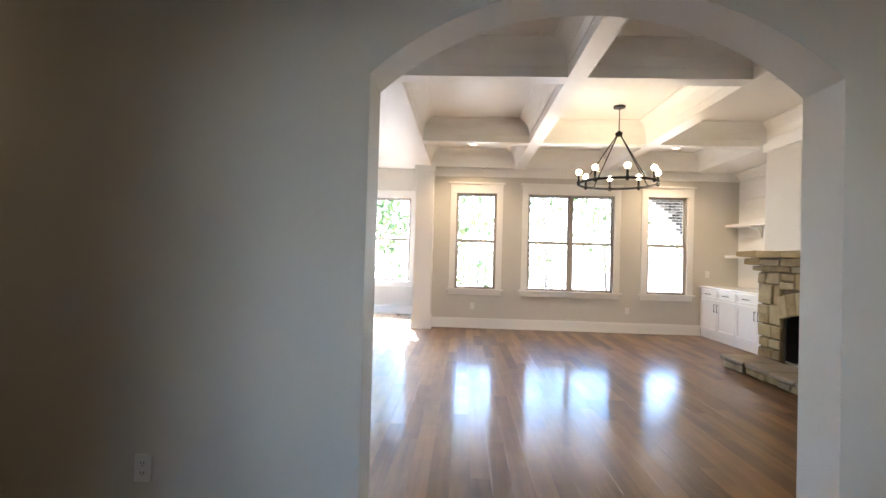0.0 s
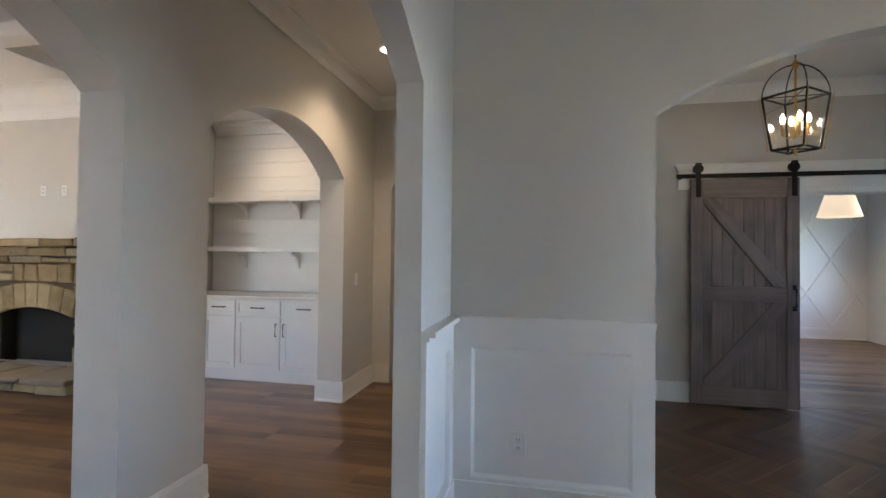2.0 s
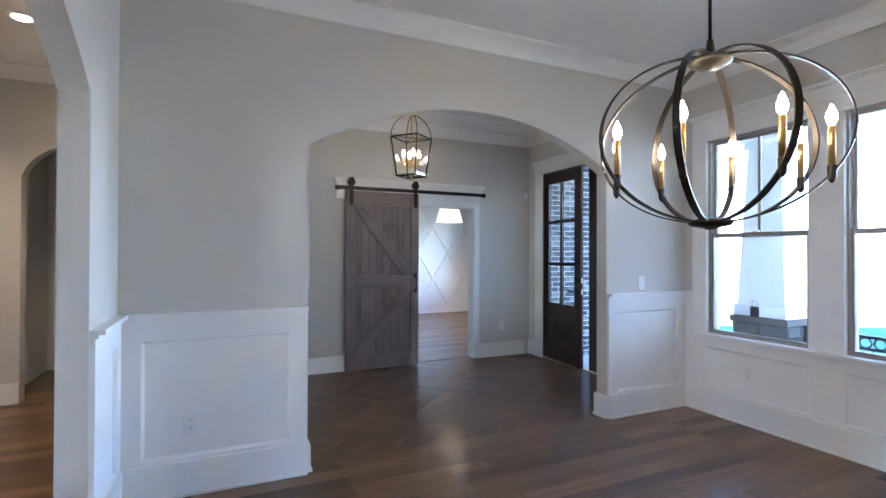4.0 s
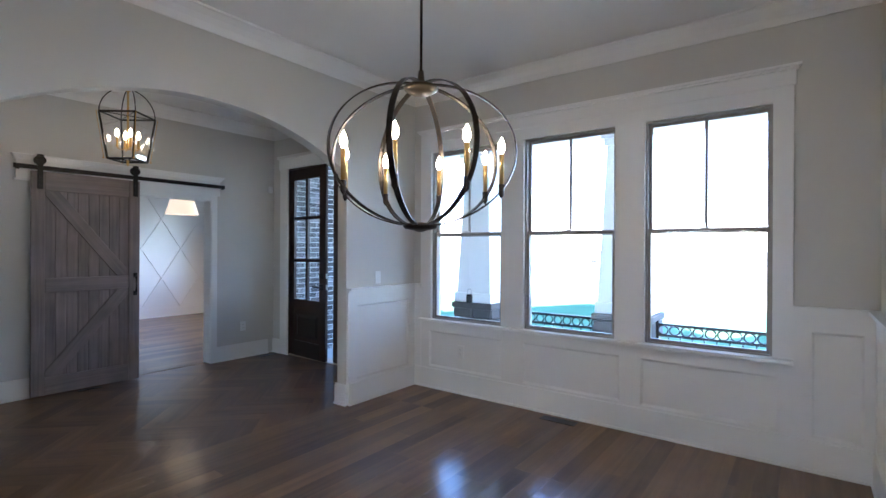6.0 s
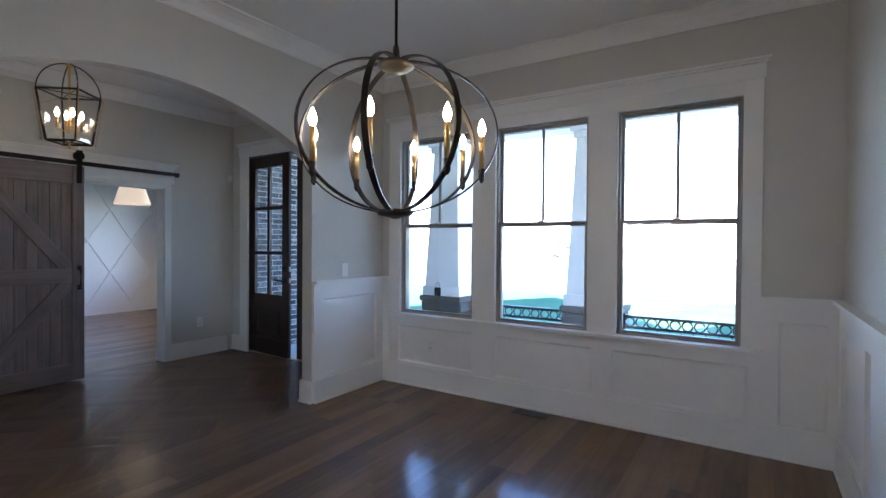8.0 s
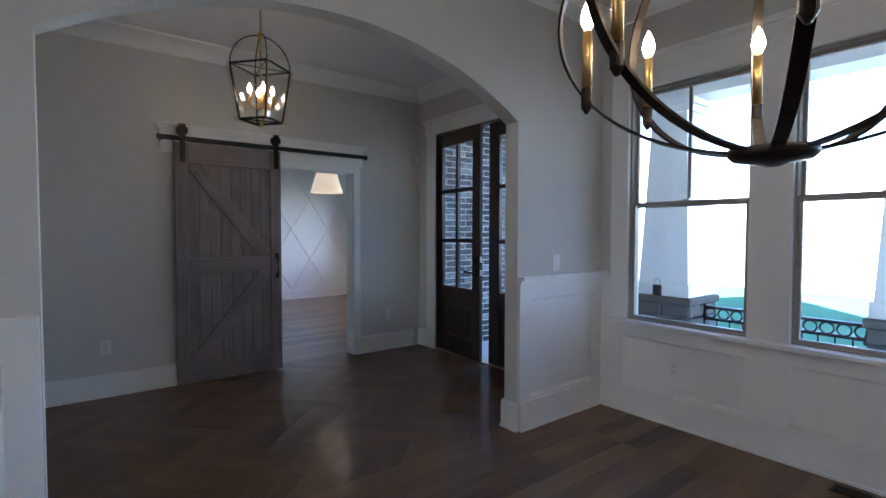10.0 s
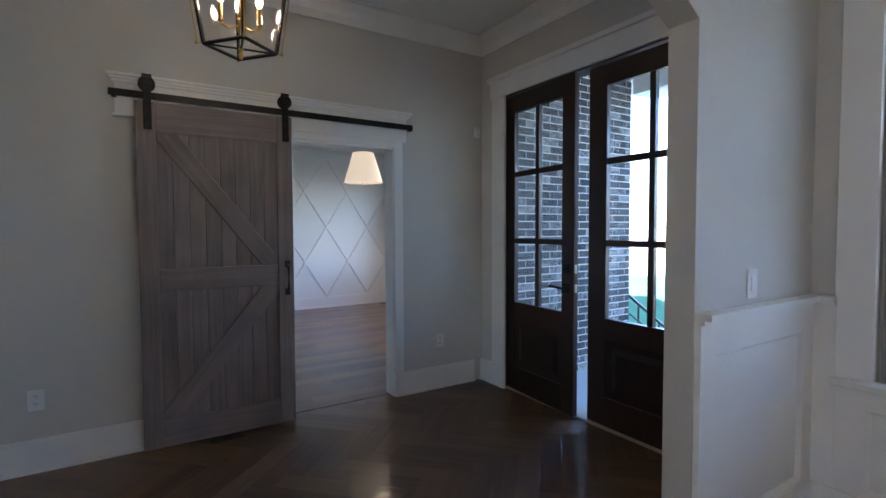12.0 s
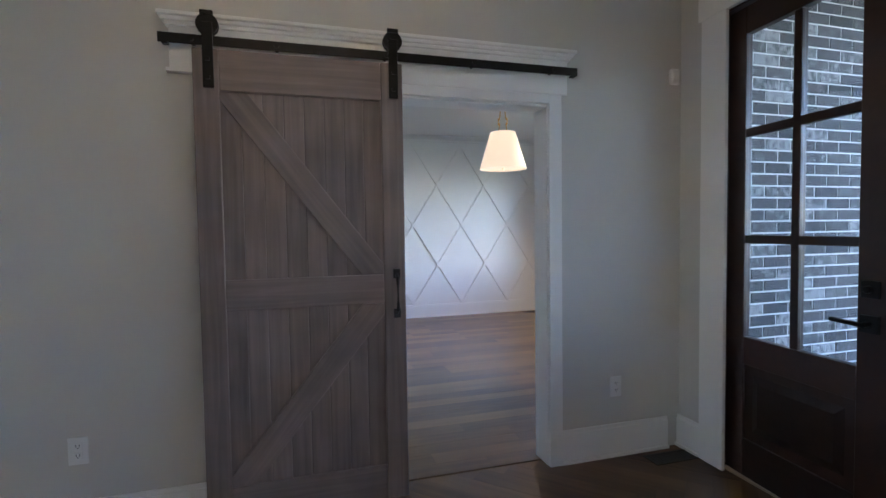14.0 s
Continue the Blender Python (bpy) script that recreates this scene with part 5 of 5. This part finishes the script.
def porch_column(x, y):
    col = thing("porch_column", pose(x, y, -0.10), "tapered white porch column on a grey stone pier", "column", "porch columns")
    rr = random.Random(int(x * 10))
    boxpart("pier_core", [(-0.28, -0.28, 0, 0.28, 0.28, 0.68)], GROUT, col)
    for face in range(4):
        z = 0.0
        while z < 0.66:
            h = min(rr.choice((0.14, 0.2, 0.26)), 0.68 - z)
            if 0.68 - z - h < 0.08:
                h = 0.68 - z
            c = rr.uniform(-0.15, 0.15)
            for a, b in ((-0.32, c), (c, 0.32)):
                bm = bmesh.new()
                vs = box(bm, a + 0.006, -0.33, z + 0.006, b - 0.006, -0.26, z + h - 0.006)
                for p in vs:
                    p.co += Vector((rr.uniform(-0.01, 0.01), rr.uniform(-0.012, 0.012), rr.uniform(-0.006, 0.006)))
                bmesh.ops.bevel(bm, geom=list(bm.edges), offset=0.01, segments=1, affect="EDGES")
                o = part("stone", bm, LEDGE, col)
                o.matrix_basis = pose(0, 0, 0, 0, 0, 90 * face)
            z += h
    boxpart("cap_stone", [(-0.345, -0.345, 0.68, 0.345, 0.345, 0.76)], LEDGE, col, bevel=0.012)
    boxpart("base_block", [(-0.31, -0.31, 0.76, 0.31, 0.31, 0.90)], WHITE, col, bevel=0.006)
    bm = bmesh.new()
    a, b = 0.285, 0.20
    lo = [bm.verts.new(p) for p in ((-a, -a, 0.90), (a, -a, 0.90), (a, a, 0.90), (-a, a, 0.90))]
    hi = [bm.verts.new(p) for p in ((-b, -b, 2.80), (b, -b, 2.80), (b, b, 2.80), (-b, b, 2.80))]
    bm.faces.new(lo[::-1]), bm.faces.new(hi)
    for i in range(4):
        bm.faces.new((lo[i], lo[(i + 1) % 4], hi[(i + 1) % 4], hi[i]))
    part("shaft", bm, WHITE, col, bevel=0.004)
    boxpart("capital", [(-0.23, -0.23, 2.80, 0.23, 0.23, 2.88), (-0.26, -0.26, 2.88, 0.26, 0.26, 2.951)], WHITE, col, bevel=0.004)
    return col


for x in (2.80, 0.71, -2.2):
    porch_column(x, -5.62)


def rail_section(x0, x1, y):
    rl = thing("porch_railing", pose(x0, y, -0.10), "black wrought iron railing with a band of rings", "railing", "porch railings")
    w = x1 - x0
    for z in (0.10, 0.525, 0.65):
        boxpart("rail", [(0, -0.015, z - 0.015, w, 0.015, z + 0.015)], BLACK, rl)
    n = max(2, round(w / 0.125))
    for i in range(n + 1):
        c = w * i / n
        boxpart("picket", [(c - 0.006, -0.006, 0.10, c + 0.006, 0.006, 0.525)], BLACK, rl)
        if i in (0, n):
            boxpart("post", [(c - 0.016, -0.016, 0.0, c + 0.016, 0.016, 0.69)], BLACK, rl)
        if i < n:
            m = w * (i + 0.5) / n
            bm = bmesh.new()
            tube(bm, [(m + 0.053 * math.cos(t), 0, 0.5875 + 0.053 * math.sin(t)) for t in [2 * math.pi * k / 16 for k in range(16)]], 0.010, 5, True)
            part("ring", bm, BLACK, rl)


rail_section(1.05, 2.46, -5.62)
rail_section(-1.86, 0.37, -5.62)
rail = thing("step_railing", pose(4.85, -5.50, -0.10), "black iron handrail sloping down beside the steps", "railing")
bm = bmesh.new()
tube(bm, [(0, 0, 0.72), (0, -0.05, 0.70), (0, -1.25, -0.06)], 0.018, 6)
part("top_rail", bm, BLACK, rail)
bm = bmesh.new()
tube(bm, [(0, -0.05, 0.50), (0, -1.25, -0.26)], 0.010, 6)
part("lower_rail", bm, BLACK, rail)
for i in range(7):
    y = -0.02 - 0.2 * i
    top = 0.72 - max(0.0, -y - 0.05) * 0.633
    boxpart("picket", [(-0.008, y - 0.008, max(-0.52, top - 0.75), 0.008, y + 0.008, top)], BLACK, rail)
box_ = thing("lockbox", pose(2.84, -5.302, 0.661), "small dark key lockbox with a shackle on the stone cap", "lockbox")
boxpart("case", [(-0.045, -0.025, 0, 0.045, 0.025, 0.12)], BLACK, box_, bevel=0.008)
bm = bmesh.new()
tube(bm, [(-0.03, 0, 0.12), (-0.03, 0, 0.16)] + [(0.03 * math.cos(t), 0, 0.165 + 0.03 * math.sin(t)) for t in [math.pi - math.pi * i / 10 for i in range(11)]] + [(0.03, 0, 0.12)], 0.007, 6)
part("shackle", bm, CHROME, box_)


def leafy(name_parent, centre, rx, rz, count, size, seed, mat=None):
    """A crown: many small tilted leaf clumps in an uneven cloud."""
    rr = random.Random(seed)
    lobes = [(Vector((rr.gauss(0, 0.45) * rx, rr.gauss(0, 0.45) * rx, rr.uniform(-0.8, 0.8) * rz)), rr.uniform(0.35, 0.6)) for _ in range(9)]
    verts, faces = [], []
    for _ in range(count):
        o, s = rr.choice(lobes)
        d = Vector((rr.gauss(0, 1), rr.gauss(0, 1), rr.gauss(0, 1))).normalized() * rr.uniform(0.55, 1.0) ** 0.5
        p = Vector(centre) + o + Vector((d.x * rx * s, d.y * rx * s, d.z * rz * s))
        q = Euler((rr.uniform(0, 6.3), rr.uniform(0, 6.3), rr.uniform(0, 6.3))).to_matrix()
        k = size * rr.uniform(0.6, 1.4)
        b = len(verts)
        for c in ((-k, 0, 0), (0, -k * 0.45, k * 0.12), (k, 0, 0), (0, k * 0.45, k * 0.12)):
            verts.append(p + q @ Vector(c))
        faces.append((b, b + 1, b + 2, b + 3))
    me = bpy.data.meshes.new("crown")
    me.from_pydata([tuple(v) for v in verts], [], faces)
    me.materials.append(mat or LEAF)
    o = new("crown", me)
    o.parent = name_parent
    return o


shrub = thing("shrub", pose(-1.12, -6.75, GZ), "dense green leafy shrub beside the porch", "shrub")
bm = bmesh.new()
for k in range(5):
    a = 1.26 * k
    tube(bm, [(0.02 * math.cos(a), 0.02 * math.sin(a), 0), (0.16 * math.cos(a), 0.16 * math.sin(a), 0.6), (0.26 * math.cos(a), 0.26 * math.sin(a), 1.3)], 0.016, 6)
part("stem", bm, BARK, shrub)
leafy(shrub, (0, 0, 1.0), 0.50, 0.85, 2600, 0.05, 3)


def tree(x, y, h, r, seed, count=2200, size=0.2):
    t = thing("tree", pose(x, y, GZ), "tall leafy green tree behind the house", "tree", "trees behind the house")
    rr = random.Random(seed)
    bm = bmesh.new()
    n = 8
    rings = []
    for i in range(7):
        f = i / 6
        cx, cy = 0.25 * math.sin(f * 3 + seed), 0.2 * math.cos(f * 2 + seed)
        rad = 0.075 * (1 - 0.8 * f)
        rings.append([bm.verts.new((cx + rad * math.cos(2 * math.pi * j / n), cy + rad * math.sin(2 * math.pi * j / n), f * h * 0.85)) for j in range(n)])
    for lo, hi in zip(rings, rings[1:]):
        for j in range(n):
            bm.faces.new((lo[j], lo[(j + 1) % n], hi[(j + 1) % n], hi[j]))
    for k in range(7):
        a, z = rr.uniform(0, 6.28), h * rr.uniform(0.25, 0.7)
        tube(bm, [(0.1, 0.1, z), (r * 0.4 * math.cos(a), r * 0.4 * math.sin(a), z + 0.5), (r * 0.75 * math.cos(a), r * 0.75 * math.sin(a), z + 1.2)], 0.018, 5)
    part("trunk", bm, BARK, t)
    leafy(t, (0, 0, h * 0.48), r, h * 0.5, count, size, seed)


for k, (x, y) in enumerate(((-7.2, 30), (-2.6, 27.5), (1.0, 36), (5.0, 31), (8.2, 29), (18.0, 33), (-12.5, 35), (-4.6, 22))):
    tree(x, y, 8.5 + (k * 7 % 5) * 0.9, 2.9, 11 + k, 2600 if y < 25 else 1400, 0.17)

# parked van across the street
van = thing("van", pose(23.6, -73.2, GZ + 0.02, 0, 0, 4), "white van parked on the far street", "van")
bm = bmesh.new()
prism(bm, [(-2.4, -0.95, 0.35), (2.4, -0.95, 0.35), (2.4, -0.95, 1.0), (1.7, -0.95, 1.15), (1.0, -0.95, 1.95), (-2.3, -0.95, 2.0), (-2.4, -0.95, 1.9)], (0, 1.9, 0))
part("body", bm, CARPAINT, van, bevel=0.05)
for x0, x1 in ((-2.1, -1.0), (-0.85, 0.1), (0.2, 1.0)):
    boxpart("window", [(x0, 0.951, 1.25, x1, 0.96, 1.75)], DARKGLASS, van)
for x in (-1.5, 1.5):
    for y in (-0.85, 0.85):
        bm = bmesh.new()
        lathe(bm, [(0.2, -0.1), (0.36, -0.1), (0.36, 0.1), (0.2, 0.1)], n=20)
        bmesh.ops.rotate(bm, verts=bm.verts, cent=(0, 0, 0), matrix=Matrix.Rotation(radians(90), 3, "X"))
        bmesh.ops.translate(bm, verts=bm.verts, vec=(x, y * 1.05, 0.36))
        part("wheel", bm, RUBBER, van)

# ---- back porch with its brick arch ----
slab("patio_floor", -0.6, Y_L2, 9.0, 13.6, GZ, -0.10, CONCRETE, "pale concrete back patio", "patio")
slab("patio_ceiling", -0.61, Y_L2, 9.0, 13.7, 3.25, 3.37, SIDING, "pale ceiling boards of the back porch", "ceiling")
# unseen slab, added to keep stray sun off the living room floor
slab("patio_sun_block", -1.15, 11.81, -0.612, 13.7, 3.25, 3.37, SIDING, "unseen slab beside the bay, added to block stray sun", "eave")
slab("patio_beam", -0.6, 13.1, 3.7, 13.45, 3.06, 3.25, WHITE, "white boxed back porch beam", "beam")


AX, AZ, AR = 3.6, 0.95, 2.25
bm = bmesh.new()
n = 24
u = []
for i in range(n + 1):
    t = math.pi / 2 * i / n
    u.append((AX + AR * math.sin(t), AZ + AR * math.cos(t)))
for (xa, za), (xb, zb) in zip(u, u[1:]):
    if xb - xa > 1e-4:
        prism(bm, [(xa, 13.10, za), (xb, 13.10, zb), (xb, 13.10, 3.25), (xa, 13.10, 3.25)], (0, 0.28, 0))
box(bm, AX + AR, 13.10, GZ, 8.8, 13.38, 3.25)
patio_wall = structure("wall_patio_arch", bm, MORTAR, "dark brick porch wall with a big round arch", "wall")
# ---- boards, tiles and bricks, piece by piece ----
def board_mesh(name, w, l, mat, deep=0.02, edge=0.0008):
    me = bpy.data.meshes.new(name)
    x, y, e = w / 2, l / 2, edge
    f = edge * 0.35
    vs = [(-x, -y, -deep), (x, -y, -deep), (x, y, -deep), (-x, y, -deep), (-x, -y, -f), (x, -y, -f), (x, y, -f), (-x, y, -f), (-x + e, -y + e, 0), (x - e, -y + e, 0), (x - e, y - e, 0), (-x + e, y - e, 0)]
    fs = [(8, 9, 10, 11)] + [(i, (i + 1) % 4, 4 + (i + 1) % 4, 4 + i) for i in range(4)] + [(4 + i, 4 + (i + 1) % 4, 8 + (i + 1) % 4, 8 + i) for i in range(4)]
    me.from_pydata(vs, [], fs)
    me.materials.append(mat)
    return me, vs, fs


PW = 0.127
LENGTHS = (0.6, 0.9, 1.2, 1.5, 1.8)
PLANKS = {l: board_mesh("plank", PW - 0.0005, l - 0.0005, OAK) for l in LENGTHS}


def floor_base(name, x0, y0, x1, y1, label):
    return slab(name, x0, y0, x1, y1, -0.029, -0.021, GROUT, label, "floor")


floor_dining = floor_base("floor_dining", X_W - 0.05, -3.55, 2.39, 1.11, "satin brown oak plank floor of the dining room")
floor_hall = floor_base("floor_hall", -5.0, 1.115, 5.0, 2.9, "satin brown oak plank floor of the hall")
floor_living = floor_base("floor_living", -5.0, 2.905, 5.2, 11.7, "satin brown oak plank floor of the living room")
floor_foyer = floor_base("floor_foyer", 2.395, -3.55, 4.94, 1.11, "dark oak herringbone floor of the foyer")
floor_study = floor_base("floor_study", 4.945, -5.0, 9.7, 1.0, "light brown oak plank floor of the study")
rnd = random.Random(21)


def lay(x0, x1, begin, y1, sort):
    """Rows of boards along y from begin(x); sort(x, y) gives the floor a single board belongs to, or None to join it."""
    verts, faces = [], []
    x = x0 + PW / 2
    while x < x1 + 0.001:
        y = begin(x)
        l = rnd.choice(LENGTHS)
        while y < y1:
            c = y + l / 2
            me, vs, fs = PLANKS[l]
            parent = sort(x, c)
            dz = rnd.uniform(-0.0005, 0.0)
            if parent:
                o = new("plank", me)
                o.parent, o.location = parent, (x, c, dz)
            else:
                b = len(verts)
                verts += [(p[0] + x, p[1] + c, p[2] + dz) for p in vs]
                faces += [tuple(b + i for i in f) for f in fs]
            y += l
            l = rnd.choice(LENGTHS)
        x += PW
    return verts, faces


def joined(name, verts, faces, mat, parent):
    me = bpy.data.meshes.new(name)
    me.from_pydata(verts, [], faces)
    me.materials.append(mat)
    o = new(name, me)
    o.parent = parent
    return tagged(o, kind="stuff")


def field_start(x):
    return 1.12 if x < X_W - 0.1 or x > 2.39 else -3.5


def field_owner(x, c):
    if c < 1.1:
        return floor_dining
    return floor_hall if c < 2.75 and x > -1.2 else None


joined("planks", *lay(2.39 - 57 * PW, 5.18, field_start, 11.0, field_owner), OAK, floor_living)
joined("planks", *lay(4.945, 9.65, lambda x: -4.95, 0.3, lambda x, c: None if x > 7.6 else floor_study), OAK, floor_study)

# herringbone in the foyer, cut at its borders
HL, HWD2 = 0.63, 0.126
whole = board_mesh("herringbone_plank", HWD2 - 0.0005, HL - 0.0005, DARK_OAK)[0]
FX0, FX1, FY0_, FY1_ = 2.392, 4.93, -3.53, 1.11
turn = Matrix.Rotation(radians(45), 2)
for i in range(-60, 60):
    for j in range(-12, 13):
        for kind in (0, 1):
            base = Vector((i * HWD2 - j * HL, i * HWD2 + j * HL))
            c = base + (Vector((HL / 2, HWD2 / 2)) if kind == 0 else Vector((HWD2 / 2, HWD2 + HL / 2)))
            c = turn @ c + Vector((3.6, -1.2))
            ang = 45 + (90 if kind == 0 else 0)
            r = HL / 2 * 0.7072 + HWD2 / 2 * 0.7072
            if c.x + r < FX0 + 0.01 or c.x - r > FX1 - 0.01 or c.y + r < FY0_ + 0.01 or c.y - r > FY1_ - 0.01:
                continue
            m = pose(c.x, c.y, rnd.uniform(-0.0006, 0), 0, 0, ang)
            if c.x - r > FX0 and c.x + r < FX1 and c.y - r > FY0_ and c.y + r < FY1_:
                o = new("herringbone_plank", whole)
            else:
                bm = bmesh.new()
                bm.from_mesh(whole)
                for px, py, nx, ny in ((FX0, 0, -1, 0), (FX1, 0, 1, 0), (0, FY0_, 0, -1), (0, FY1_, 0, 1)):
                    inv = m.inverted()
                    co = inv @ Vector((px, py, 0))
                    no = inv.to_3x3() @ Vector((nx, ny, 0))
                    bmesh.ops.bisect_plane(bm, geom=list(bm.verts) + list(bm.edges) + list(bm.faces), plane_co=co, plane_no=no, clear_outer=True)
                if len(bm.faces) < 3:
                    bm.free()
                    continue
                me = bpy.data.meshes.new("herringbone_plank")
                bm.to_mesh(me)
                bm.free()
                me.materials.append(DARK_OAK)
                o = new("herringbone_plank", me)
            o.parent = floor_foyer
            o.matrix_basis = m

# shiplap on the chimney wall
for y0, y1 in ((Y_H2 + 0.003, 4.745), (7.335, Y_L - 0.003)):
    l = y1 - y0
    me = board_mesh("shiplap_board", 0.174, l, WHITE, 0.016, 0.003)[0]
    z = 0.937
    while z + 0.178 < 3.06:
        o = new("shiplap_board", me)
        o.parent = bpy.data.objects["wall_living_east"]
        o.matrix_basis = Matrix.Translation((X_L - 0.018, (y0 + y1) / 2, z + 0.089)) @ Matrix.Rotation(radians(-90), 4, "Y")
        z += 0.178

# brick beside the front door
wall_brick = slab("wall_brick", 4.785, -5.45, 4.858, Y_S2, -0.10, 3.02, MORTAR, "dark blotched brick wall with pale mortar beside the porch", "wall")
BL, BH = 0.198, 0.063
full = board_mesh("brick", BH, BL, BRICK, 0.02, 0.003)[0]
half = board_mesh("brick", BH, BL / 2 - 0.004, BRICK, 0.02, 0.003)[0]
hv, hf = [], []
row, z = 0, -0.095
while z + BH < 3.02:
    y = Y_S2 - 0.004
    first = row % 2 == 1
    while y > -5.44:
        l = BL / 2 - 0.004 if first else BL
        if y - l < -5.45:
            l = y + 5.45
            if l > 0.03:
                o_m = Matrix.Translation((4.7805, y - l / 2, z + BH / 2)) @ Matrix.Rotation(radians(-90), 4, "Y")
                b = len(hv)
                hv += [tuple(o_m @ Vector((p.co.x, p.co.y * l / BL, p.co.z))) for p in full.vertices]
                hf += [tuple(b + i for i in f.vertices) for f in full.polygons]
            break
        o_m = Matrix.Translation((4.7805 + rnd.uniform(-0.0015, 0.0015), y - l / 2, z + BH / 2)) @ Matrix.Rotation(radians(-90), 4, "Y")
        if z < 2.52:
            o = new("brick", half if first else full)
            o.parent = wall_brick
            o.matrix_basis = o_m
        else:
            me = half if first else full
            b = len(hv)
            hv += [tuple(o_m @ p.co) for p in me.vertices]
            hf += [tuple(b + i for i in f.vertices) for f in me.polygons]
        y -= l + 0.010
        first = False
    row += 1
    z += BH + 0.0105
joined("bricks", hv, hf, BRICK, wall_brick)

# brick face of the back porch arch
hv, hf = [], []
row, z = 0, GZ
while z + BH < 3.25:
    x = AX + (0.104 if row % 2 else 0.0)
    while x < 8.6:
        c = Vector((x + BL / 2, z + BH / 2))
        if (c - Vector((AX, AZ))).length > AR + 0.08 and (c.y > AZ or c.x > AX + AR + 0.08):
            o_m = Matrix.Translation((c.x, 13.096, c.y)) @ Matrix.Rotation(radians(90), 4, "X") @ Matrix.Rotation(radians(90), 4, "Z")
            b = len(hv)
            hv += [tuple(o_m @ p.co) for p in full.vertices]
            hf += [tuple(b + i for i in f.vertices) for f in full.polygons]
        x += BL + 0.010
    row += 1
    z += BH + 0.0105
joined("bricks", hv, hf, BRICK, patio_wall)
